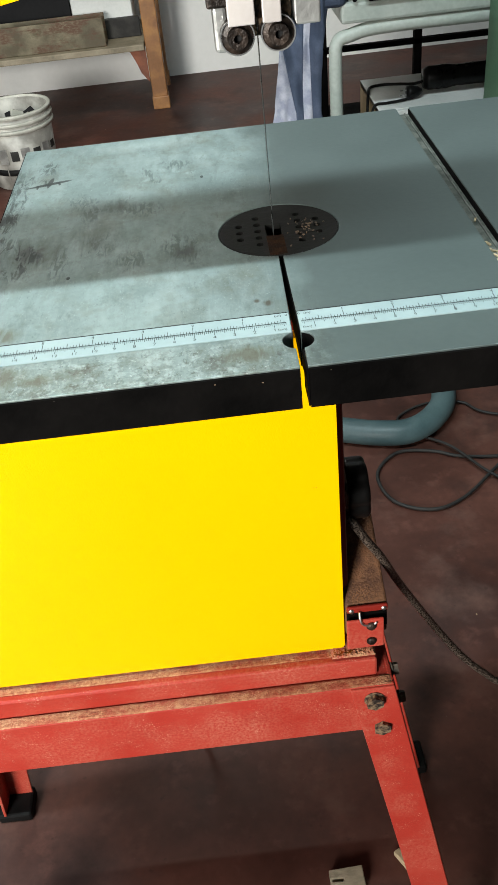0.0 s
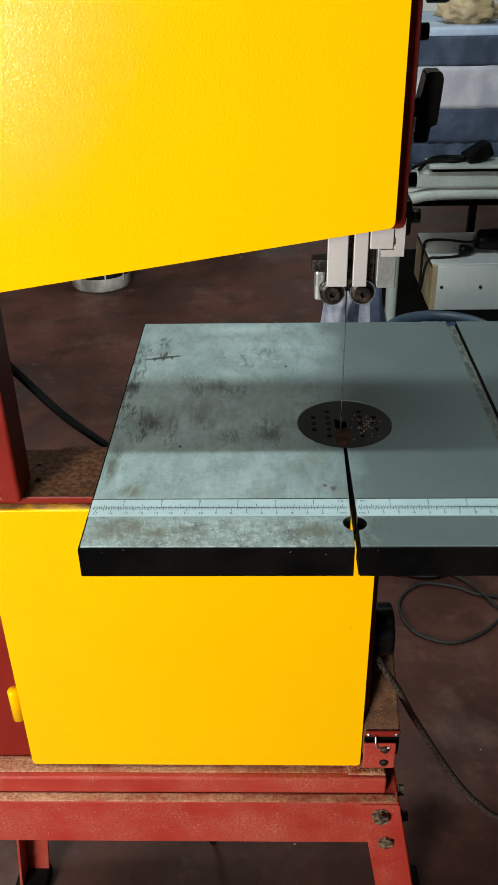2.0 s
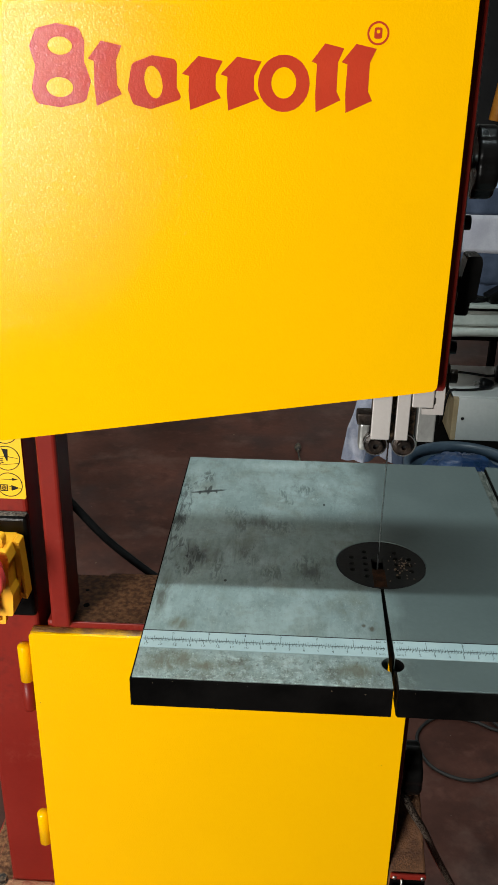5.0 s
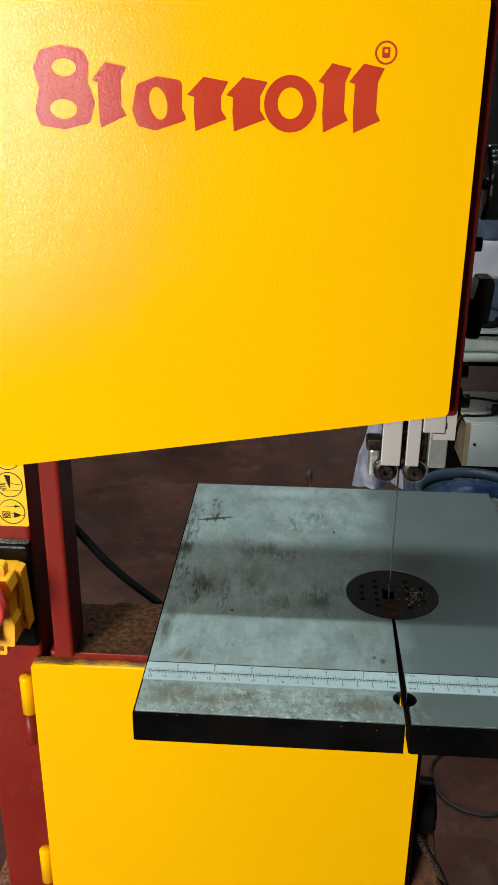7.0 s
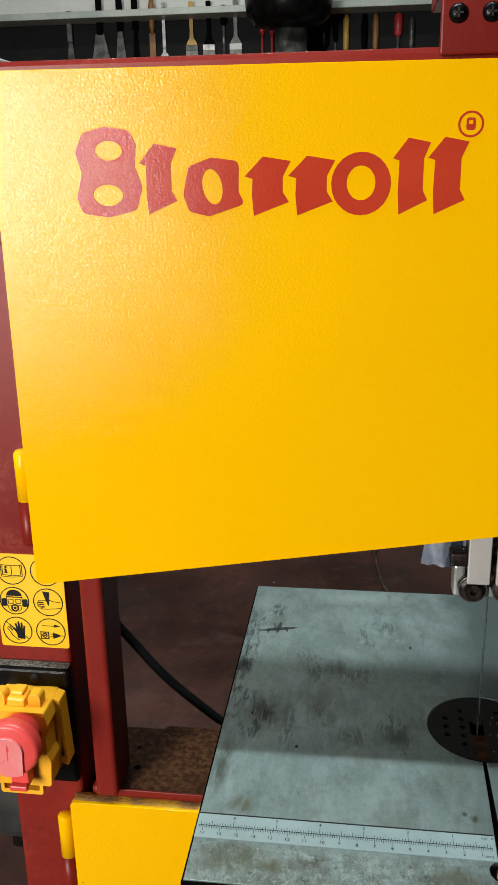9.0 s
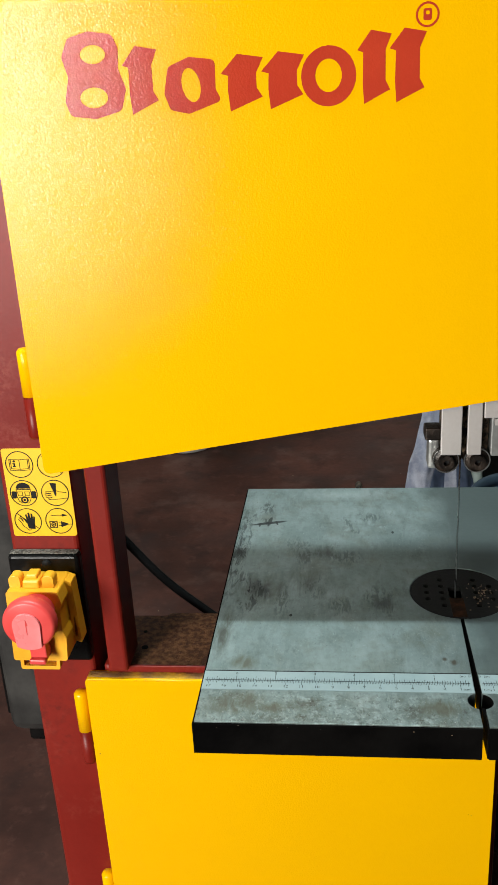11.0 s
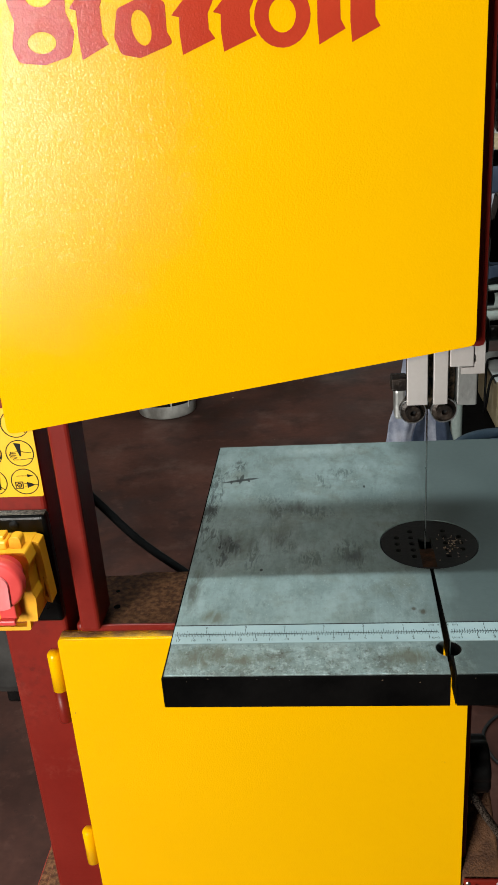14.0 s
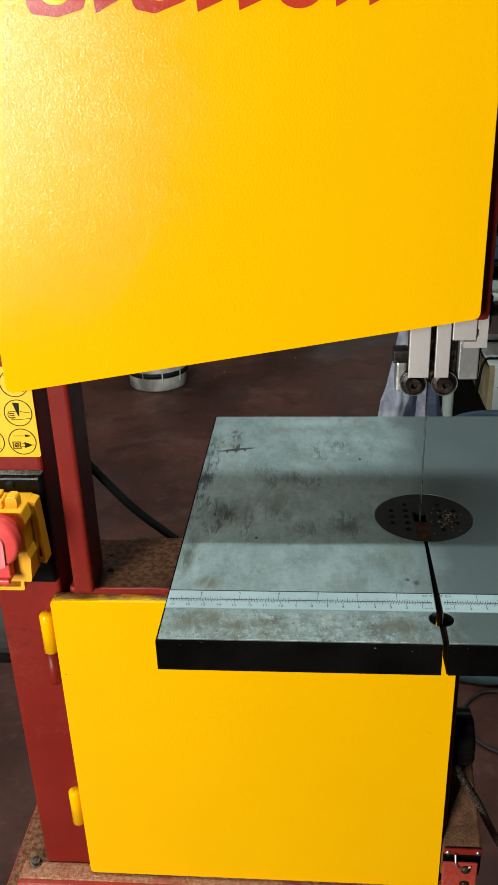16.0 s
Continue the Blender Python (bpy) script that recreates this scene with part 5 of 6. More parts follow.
# ---------------------------------------------------------------- on the floor round the saw
F = FL
here(-0.0105, 0.0135)
single("suction_hose", tube(mesh(), [(0.0, 1.11, F + 0.027), (0.09, 1.10, F + 0.027), (0.175, 1.071, F + 0.027), (0.245, 1.046, F + 0.027), (0.314, 1.040, F + 0.027), (0.375, 1.080, F + 0.028), (0.412, 1.152, F + 0.030), (0.43, 1.30, F + 0.05), (0.45, 1.5, F + 0.1), (0.5, 1.8, F + 0.2)], 0.0262, 20, 14), HOSE, "grey-blue plastic suction hose lying on the floor", "hose", smooth=True)
single("extension_cable", tube(mesh(), [(1.2, 0.90, F + 0.006), (0.80, 0.93, F + 0.006), (0.55, 0.945, F + 0.006), (0.409, 0.964, F + 0.006), (0.351, 0.992, F + 0.006), (0.280, 1.0, F + 0.006), (0.228, 0.942, F + 0.006), (0.243, 0.860, F + 0.006), (0.309, 0.824, F + 0.006), (0.376, 0.847, F + 0.006), (0.453, 0.912, F + 0.012), (0.55, 1.0, F + 0.010), (0.75, 1.12, F + 0.006), (1.2, 1.3, F + 0.006)], 0.0034, 8, 10), GREY_CABLE, "looped black extension cable on the floor", "cable", smooth=True)
single("extension_cable", tube(mesh(), [(1.3, 1.05, F + 0.006), (0.75, 1.03, F + 0.006), (0.507, 1.09, F + 0.006), (0.45, 1.141, F + 0.008), (0.385, 1.150, F + 0.010), (0.332, 1.137, F + 0.006), (0.303, 1.105, F + 0.006), (0.335, 1.05, F + 0.006), (0.387, 0.991, F + 0.014), (0.447, 0.892, F + 0.012), (0.55, 0.80, F + 0.006), (0.9, 0.66, F + 0.006)], 0.0030, 8, 10), GREY_CABLE, "black extension cable trailing over the floor", "cable", smooth=True)
here(-0.008, 0.0065)
m = Matrix.Translation((0.038, 0.175, F + 0.006)) @ Matrix.Rotation(0.05, 4, "Z")
bm = plate(mesh(), [(-0.022, -0.013), (0.022, -0.012), (0.022, 0.013), (-0.021, 0.013), (-0.021, 0.002), (-0.004, 0.001), (-0.005, -0.003), (-0.022, -0.002)], [], -0.006, 0.008)
bmesh.ops.transform(bm, matrix=m, verts=bm.verts)
single("wood_offcut", bm, SHELF_WOOD, "small notched pale wood offcut on the floor", "offcut", bevel=0.001)
m = Matrix.Translation((0.114, 0.193, F + 0.005)) @ Matrix.Rotation(-1.05, 4, "Z")
bm = box(mesh(), -0.014, 0.014, -0.004, 0.005, -0.005, 0.005, 0.001, 2, m)
single("wood_stick", bm, PALE_WOOD, "short pale wood stick on the floor", "offcut")
rnd = random.Random(4)
bm = mesh()
for k in range(45):
    x, y = rnd.uniform(-0.9, 0.9), rnd.uniform(0.1, 3.3)
    s = rnd.uniform(0.0008, 0.0022)
    box(bm, x - s, x + s * rnd.uniform(0.6, 2), y - s, y + s, F, F + s * 0.6, 0, 1)
single("floor_crumbs", bm, PALE_WOOD, "scattered pale wood crumbs on the floor", "crumbs", kind="stuff")

here(-0.024, 0.040)
plug_lost = thing("mains_plug", (0.0, 2.3, F), "black mains plug with its cord lying on the floor", "plug")
part("plug_body", turned(mesh(), [(0.0, -0.026), (0.008, -0.024), (0.013, 0.0), (0.009, 0.02), (0.0, 0.022)], (-0.006, 2.335, F + 0.013), "Y", 14), DUSTY_BLACK, plug_lost)
part("cord", tube(mesh(), [(-0.006, 2.31, F + 0.012), (0.0, 2.26, F + 0.006), (0.006, 2.19, F + 0.005), (0.03, 2.05, F + 0.005), (0.10, 1.9, F + 0.005), (0.3, 1.75, F + 0.005)], 0.0034, 8, 8), DUSTY_BLACK, plug_lost, smooth=True)

# bucket
here(-0.008, 0.040)
BX, BYY = -0.710, 2.805
bucket = thing("bucket", (BX, BYY, F), "dirty white plastic paint bucket holding dark scraps, on the floor", "bucket")
part("body", turned(mesh(), [(0.0, F), (0.113, F), (0.116, F + 0.004), (0.130, F + 0.255), (0.126, F + 0.255), (0.112, F + 0.012), (0.0, F + 0.012)], (BX, BYY, 0), seg=48), BUCKET, bucket)
for z in (0.206, 0.230, 0.256):
    part("rim", turned(mesh(), [(0.126, F + z - 0.008), (0.136, F + z - 0.007), (0.138, F + z + 0.002), (0.136, F + z + 0.006), (0.126, F + z + 0.006), (0.126, F + z - 0.008)], (BX, BYY, 0), seg=48, caps=False), RIM_WHITE, bucket, "cleaner off-white rim ring")
part("label_band", turned(mesh(), [(0.1186, F + 0.054), (0.1201, F + 0.054), (0.1214, F + 0.076), (0.1199, F + 0.076), (0.1186, F + 0.054)], (BX, BYY, 0), seg=48, caps=False), INK, bucket, "black printed band")
for k in range(9):
    a = -2.9 + k * 0.33
    r = 0.1235
    m = Matrix.Translation((BX + r * math.cos(a), BYY + r * math.sin(a), F + 0.125)) @ Matrix.Rotation(a, 4, "Z")
    part("print_bar", box(mesh(), -0.002, 0.0016, -0.014 - 0.004 * (k % 2), 0.013, -0.028 + 0.010 * (k % 3), 0.016 + 0.008 * (k % 2), 0, 1, m), (MOTOR, DULL_STEEL)[k % 2], bucket, "worn grey print")
    if k % 2:
        m = Matrix.Translation((BX + 0.1195 * math.cos(a), BYY + 0.1195 * math.sin(a), F + 0.064)) @ Matrix.Rotation(a, 4, "Z")
        part("paint_run", box(mesh(), -0.0015, 0.0022, -0.0015 - 0.001 * (k % 3), 0.002, -0.03, 0.02, 0, 1, m), BUCKET, bucket, "white paint run")
rnd = random.Random(11)
for k in range(16):
    a, r = rnd.uniform(0, 6.28), rnd.uniform(0.0, 0.075)
    m = Matrix.Translation((BX + r * math.cos(a), BYY + r * math.sin(a), F + 0.188 + 0.002 * k)) @ Euler((rnd.uniform(-0.9, 0.9), rnd.uniform(-0.9, 0.9), a)).to_matrix().to_4x4()
    single("scrap", box(mesh(), -0.035, 0.035, -0.02, 0.02, -0.006, 0.006, 0.002, 1, m), (DARK_BOARD, CHANNEL, DARK_BOARD, RIM_WHITE, DARK_BOARD, DARK_BOARD)[k % 6], "small dark scrap lying in the bucket", "scrap", "scraps in the bucket")

# ---------------------------------------------------------------- wooden bench at the back wall
here(-0.027, 0.100)
RED_PLY = material("reddish_plywood", (0.15, 0.045, 0.022), (0.26, 0.085, 0.04), 0.6, 0, 14, 120, 0.2, 120)
bench = thing("wooden_bench", (-0.95, 3.55, F), "brown wooden workbench with a low grey shelf against the wall", "workbench")
for x in (-0.197, -1.70):
    for y in (3.425, 3.76):
        part("leg", box(box(mesh(), x - 0.032, x + 0.032, y - 0.032, y + 0.032, F + 0.05, -0.06, 0.004), x - 0.036, x + 0.036, y - 0.036, y + 0.036, F, F + 0.052, 0.004), WOOD, bench)
part("benchtop", box(mesh(), -1.78, -0.12, 3.34, 3.84, -0.06, -0.01, 0.005), WOOD, bench)
part("shelf", box(mesh(), -1.75, -0.232, 3.36, 3.83, -0.663, -0.640, 0.003), SHELF_WOOD, bench, "dull grey-brown low shelf board")
part("brace", plate(mesh(), [(-0.232, -0.665), (-0.232, -0.80), (-0.262, -0.76), (-0.275, -0.72), (-0.300, -0.665)], [], 3.405, 3.425, "Y"), RED_PLY, bench, "broken reddish plywood brace")
channel = plate(mesh(), [(3.40, -0.640), (3.50, -0.640), (3.50, -0.530), (3.492, -0.530), (3.492, -0.632), (3.408, -0.632), (3.408, -0.530), (3.40, -0.530)], [], -1.3, -0.385, "X")
single("steel_channel", channel, CHANNEL, "dirty beige channel section lying on the bench shelf", "metal profile", bevel=0.003)
single("dark_board", box(mesh(), -1.65, -0.53, 3.60, 3.625, -0.640, -0.32, 0.003), DARK_BOARD, "dark board leaning behind the channel on the bench shelf", "board")
single("white_box", box(mesh(), -0.52, -0.27, 3.56, 3.80, -0.640, -0.40, 0.004), WHITE, "white carton on the low bench shelf", "box")
single("dark_strip", box(mesh(), -0.60, -0.245, 3.515, 3.545, -0.640, -0.565, 0.003), MOTOR, "dark steel strip on the low bench shelf", "metal profile")

# ---------------------------------------------------------------- metal bench on the right
here(-0.012, 0.035)
BY1 = 1.83
mb = thing("metal_bench", (0.75, 2.1, F), "grey-green metal bench with bent pipe legs and a low shelf", "bench")
for y in (BY1, 2.42):
    part("pipe_frame", tube(mesh(), [(0.302, y, F), (0.302, y, -0.60), (0.302, y, -0.38), (0.308, y, -0.325), (0.340, y, -0.311), (0.42, y, -0.300), (0.7, y, -0.300), (1.2, y, -0.300), (1.5, y, -0.300), (1.57, y, -0.311), (1.60, y, -0.34), (1.60, y, -0.6), (1.60, y, F)], 0.0160, 16, 8), GREY_PAINT, mb, "bent grey pipe leg frame", smooth=True)
part("top_plate", box(mesh(), 0.315, 1.63, BY1 - 0.020, 2.46, -0.2830, -0.2360, 0.008), GREY_PAINT, mb)
part("low_shelf", box(mesh(), 0.30, 1.6, BY1 - 0.06, 2.44, -0.679, -0.659, 0.002), STEEL_BLACK, mb, "dark low shelf")
for x in (0.335, 0.615):
    part("inner_post", box(mesh(), x - 0.011, x + 0.011, 2.30, 2.325, F, -0.2830, 0.001), STEEL_BLACK, mb, "dark square post")
part("inner_rail", box(mesh(), 0.335, 1.55, 2.30, 2.32, -0.47, -0.455, 0.001), STEEL_BLACK, mb)

# tools and box on the low shelf
crate = thing("wooden_box", (0.7, 1.95, -0.659), "white-topped wooden box with two dark screws on its face", "box")
part("front_panel", box(mesh(), 0.440, 1.1, 1.900, 1.915, -0.658, -0.525, 0.0015), WHITE, crate, "greyish white front panel")
part("side_panel", box(mesh(), 0.425, 0.440, 1.900, 2.20, -0.658, -0.525, 0.0015), PALE_WOOD, crate, "bare plywood side")
part("lid_board", box(mesh(), 0.425, 1.1, 1.916, 2.20, -0.538, -0.524, 0.0015), WHITE, crate, "white board on top")
part("back_panel", box(mesh(), 0.440, 1.1, 2.186, 2.20, -0.658, -0.545, 0.0015), PALE_WOOD, crate)
for x in (0.455, 0.566):
    part("screw", cyl(mesh(), (x, 1.897, -0.588), (x, 1.901, -0.588), 0.0045, seg=12), INK, crate, "dark countersunk screw")
here(-0.012, 0.055, 0.006)
grinder = thing("angle_grinder", (0.62, 2.025, -0.530), "black electric angle grinder lying on the white box", "power tool")
part("body", turned(mesh(), [(0.0, 0.0), (0.024, 0.0), (0.030, 0.012), (0.031, 0.06), (0.027, 0.09), (0.029, 0.19), (0.034, 0.22), (0.034, 0.27), (0.0, 0.28)], (0.565, 2.005, -0.494), "X", 28), BLACK_PLASTIC, grinder)
part("gear_head", box(mesh(), 0.83, 0.90, 1.970, 2.040, -0.530, -0.460, 0.01), DULL_STEEL, grinder)
plug = part("plug", turned(mesh(), [(0.0, 0.0), (0.016, 0.001), (0.018, 0.012), (0.013, 0.032), (0.006, 0.042), (0.0, 0.042)], (0.510, 1.960, -0.512), "X", 18), BLACK_PLASTIC, grinder, "black mains plug")
for dz in (-0.006, 0.006):
    part("pin", cyl(mesh(), (0.494, 1.960, -0.512 + dz), (0.512, 1.960, -0.512 + dz), 0.0022, seg=8), CHROME, plug)
part("cord", tube(mesh(), [(0.567, 2.005, -0.500), (0.550, 2.050, -0.518), (0.515, 2.090, -0.526), (0.470, 2.100, -0.526), (0.436, 2.085, -0.526), (0.421, 2.030, -0.527), (0.411, 1.985, -0.545), (0.406, 1.960, -0.600), (0.404, 1.945, -0.640), (0.405, 1.925, -0.600), (0.411, 1.925, -0.550), (0.424, 1.935, -0.527), (0.455, 1.938, -0.526), (0.500, 1.942, -0.524), (0.530, 1.950, -0.518), (0.552, 1.960, -0.512)], 0.0038, 8, 8), RUBBER, grinder, smooth=True)

here(-0.012, 0.035)
# striped cloth over a tub on the bench
tub = thing("storage_tub", (0.6, 2.05, -0.262), "plastic tub with a pale blue rim, covered in striped cloth", "tub")
part("body", box(mesh(), 0.335, 0.90, 1.90, 2.28, -0.236, 0.072, 0.02, 3), BLUE_CLOTH, tub)
PALE_BLUE = material("pale_blue_plastic", (0.45, 0.55, 0.72), (0.54, 0.64, 0.78), 0.4, 0, 9, 120)
part("rim", box(mesh(), 0.322, 0.915, 1.885, 2.295, 0.068, 0.092, 0.008, 3), PALE_BLUE, tub, "pale blue plastic rim")


def drape(name, x0, x1, y, z0, z1, mat, parent, seed, depth=0.012, nx=36, nz=8):
    """A hanging strip of cloth with soft folds."""
    bm = mesh()
    front, back = [], []
    for j in range(nz + 1):
        f, b = [], []
        for i in range(nx + 1):
            u, v = i / nx, j / nz
            x, z = x0 + u * (x1 - x0), z0 + v * (z1 - z0)
            d = depth * (noise.noise(Vector((x * 22, z * 5, seed))) + 0.5 * noise.noise(Vector((x * 60, z * 9, seed + 3))))
            f.append(bm.verts.new((x, y - 0.004 + d, z)))
            b.append(bm.verts.new((x, y + d, z)))
        front.append(f)
        back.append(b)
    for j in range(nz):
        for i in range(nx):
            bm.faces.new((front[j][i], front[j][i + 1], front[j + 1][i + 1], front[j + 1][i]))
            bm.faces.new((back[j][i], back[j + 1][i], back[j + 1][i + 1], back[j][i + 1]))
    for j in range(nz):
        bm.faces.new((front[j][0], front[j + 1][0], back[j + 1][0], back[j][0]))
        bm.faces.new((front[j][nx], back[j][nx], back[j + 1][nx], front[j + 1][nx]))
    for i in range(nx):
        bm.faces.new((front[0][i], back[0][i], back[0][i + 1], front[0][i + 1]))
        bm.faces.new((front[nz][i], front[nz][i + 1], back[nz][i + 1], back[nz][i]))
    return part(name, bm, mat, parent, smooth=True)


cloth = thing("striped_cloth", (0.6, 1.88, -0.262), "blue and pale lilac striped cotton cloth over the tub", "cloth")
drape("stripe", 0.32, 0.92, 1.885, 0.003, 0.072, BLUE_CLOTH, cloth, 1)
drape("stripe", 0.32, 0.92, 1.885, -0.098, 0.003, PALE_CLOTH, cloth, 1)
drape("stripe", 0.32, 0.92, 1.885, -0.182, -0.098, BLUE_CLOTH, cloth, 1)
drape("stripe", 0.30, 0.92, 1.880, -0.2355, -0.182, BLUE_CLOTH, cloth, 2, 0.02)
rag = thing("hanging_rag", (0.2, 1.84, -0.5), "blue and white striped rag hanging from the bench corner", "cloth")
LEVELS = (-0.215, -0.317, -0.470, -0.590, -0.690)
EDGES = ((0.185, 0.190, 0.235, 0.250, 0.290), (0.166, 0.173, 0.225, 0.240, 0.270), (0.146, 0.197, 0.216, 0.238, 0.260), (0.112, 0.190, 0.212, 0.240, 0.275), (0.100, 0.165, 0.214, 0.245, 0.300))
for k in range(4):
    bm = mesh()
    grid = []
    for j in range(41):
        u = j / 40 * 4
        i = min(int(u), 3)
        f = u - i
        z = LEVELS[i] + f * (LEVELS[i + 1] - LEVELS[i])
        xa, xb = (EDGES[i][k + e] + f * (EDGES[i + 1][k + e] - EDGES[i][k + e]) for e in (0, 1))
        row = []
        for c in range(13):
            x = xa + (xb - xa) * c / 12
            d = 0.045 * noise.noise(Vector((x * 17, z * 6, 3.1))) + 0.018 * noise.noise(Vector((x * 48, z * 12, 7.7))) - 0.05 * max(0.0, -0.42 - z)
            row.append((bm.verts.new((x, 1.811 + d, z)), bm.verts.new((x, 1.815 + d, z))))
        grid.append(row)
    for a, b in zip(grid, grid[1:]):
        for c in range(12):
            bm.faces.new((a[c][0], a[c + 1][0], b[c + 1][0], b[c][0]))
            bm.faces.new((a[c][1], b[c][1], b[c + 1][1], a[c + 1][1]))
        for c in (0, 12):
            bm.faces.new((a[c][0], b[c][0], b[c][1], a[c][1]))
    part("stripe", bm, (SHADED_CLOTH, BLUE_CLOTH)[k % 2], rag, smooth=True)
part("gathered_top", box(mesh(), 0.15, 0.33, 1.80, 1.87, -0.245, -0.205, 0.018, 3), BLUE_CLOTH, rag)

# clutter on the bench edge
single("laptop_charger", box(mesh(), -0.035, 0.035, -0.022, 0.022, 0.0, 0.040, 0.006, 2, Matrix.Translation((0.505, 1.835, -0.2175)) @ Euler((0.0, -0.45, 0.3)).to_matrix().to_4x4()), BLACK_PLASTIC, "black power brick on the bench", "charger")
single("grey_panel", box(mesh(), 0.37, 0.95, 1.79, 1.875, -0.2275, -0.2180, 0.002), GREY_PAINT, "flat grey metal panel on the bench edge", "panel")
single("dark_batten", box(mesh(), 0.38, 0.95, 1.797, 1.87, -0.2358, -0.2277, 0.001), STEEL_BLACK, "dark batten under the grey panel", "batten")
single("tangled_cable", tube(mesh(), [(0.33, 1.82, -0.2300), (0.36, 1.81, -0.214), (0.40, 1.82, -0.2125), (0.44, 1.815, -0.2125), (0.47, 1.84, -0.2125), (0.43, 1.86, -0.2125), (0.38, 1.84, -0.213), (0.345, 1.80, -0.230)], 0.005, 8, 6), RUBBER, "tangled black cable on the bench", "cable", smooth=True)
rb = mesh()
bmesh.ops.create_icosphere(rb, subdivisions=4, radius=1.0)
for v in rb.verts:
    n3 = noise.noise(v.co * 2.2) * 0.35 + noise.noise(v.co * 5) * 0.2
    v.co = Vector((0.47 + v.co.x * (0.075 * (1 + n3)), 1.98 + v.co.y * 0.06 * (1 + n3), 0.118 + v.co.z * 0.03 * (1 + 1.5 * n3)))
single("crumpled_rag", rb, PALE_WOOD, "crumpled beige rag on top of the tub", "rag", smooth=True)

# blue basin with a blue bag in it, on the floor behind the saw table
TX, TY, TR, TZ = 0.378, 1.47, 0.142, F + 0.372
basin = thing("plastic_basin", (TX, TY, F), "round slate-blue plastic bucket on the floor, holding a bag", "bucket")
SLATE = material("slate_blue_plastic", (0.040, 0.064, 0.092), (0.062, 0.092, 0.125), 0.45, 0, 8, 160, 0.05)
part("body", turned(mesh(), [(0.0, F), (TR - 0.045, F), (TR - 0.040, F + 0.008), (TR - 0.006, TZ - 0.03), (TR - 0.010, TZ - 0.03), (TR - 0.046, F + 0.012), (0.0, F + 0.012)], (TX, TY, 0), seg=48), SLATE, basin)
part("rim", turned(mesh(), [(TR - 0.008, TZ - 0.034), (TR, TZ - 0.032), (TR + 0.006, TZ - 0.004), (TR + 0.002, TZ), (TR - 0.012, TZ - 0.003), (TR - 0.008, TZ - 0.034)], (TX, TY, 0), seg=48, caps=False), SLATE, basin)
sb = mesh()
bmesh.ops.create_icosphere(sb, subdivisions=5, radius=1.0)
for v in sb.verts:
    n3 = 0.10 * noise.noise(v.co * 2.1) + 0.09 * noise.noise(v.co * 4.7) + 0.05 * noise.noise(v.co * 10)
    c = v.co * (1 + n3)
    v.co = Vector((TX + c.x * (TR - 0.035), TY + c.y * (TR - 0.035), TZ - 0.045 + max(c.z, -0.6) * 0.062))
single("blue_bag", sb, BLUE_SACK, "crumpled shiny dark blue plastic bag in the bucket", "bag", smooth=True)

# green machine beyond the bench
here(0.007, 0.037)
gm = thing("green_machine", (0.80, 1.72, F), "green painted machine pedestal with a yellow plate", "machine")
part("pedestal", box(mesh(), 0.635, 0.95, 1.60, 1.78, F, -0.10, 0.012, 3), GREEN, gm)
part("head", box(mesh(), 0.60, 1.0, 1.58, 1.785, -0.10, 0.06, 0.02, 3), GREEN, gm)
part("label_plate", box(mesh(), 0.640, 0.80, 1.596, 1.601, -0.50, -0.36, 0.002), STICKER, gm, "yellow plate")
part("label_bar", box(mesh(), 0.655, 0.79, 1.593, 1.597, -0.40, -0.385, 0), RED_HANDLE, gm, "red printed bar")
part("hand_knob", turned(mesh(), [(0.0, -0.03), (0.02, -0.03), (0.022, 0.0), (0.0, 0.0)], (0.66, 1.60, -0.325), "Y", 18), BLACK_PLASTIC, gm)

# ---------------------------------------------------------------- tool board on the wall
here(-0.030, 0.0, 0.040)
WY = Y1 - 0.03
single("tool_board", box(mesh(), -2.1, 2.3, WY, Y1, 0.0, 0.955, 0.004), DARK_BOARD, "dark painted tool board on the wall", "tool board")
single("shelf_board", box(mesh(), -2.2, 2.3, 3.79, Y1, 0.957, 0.985, 0.003), GREY_PAINT, "pale grey shelf above the tool board", "shelf")


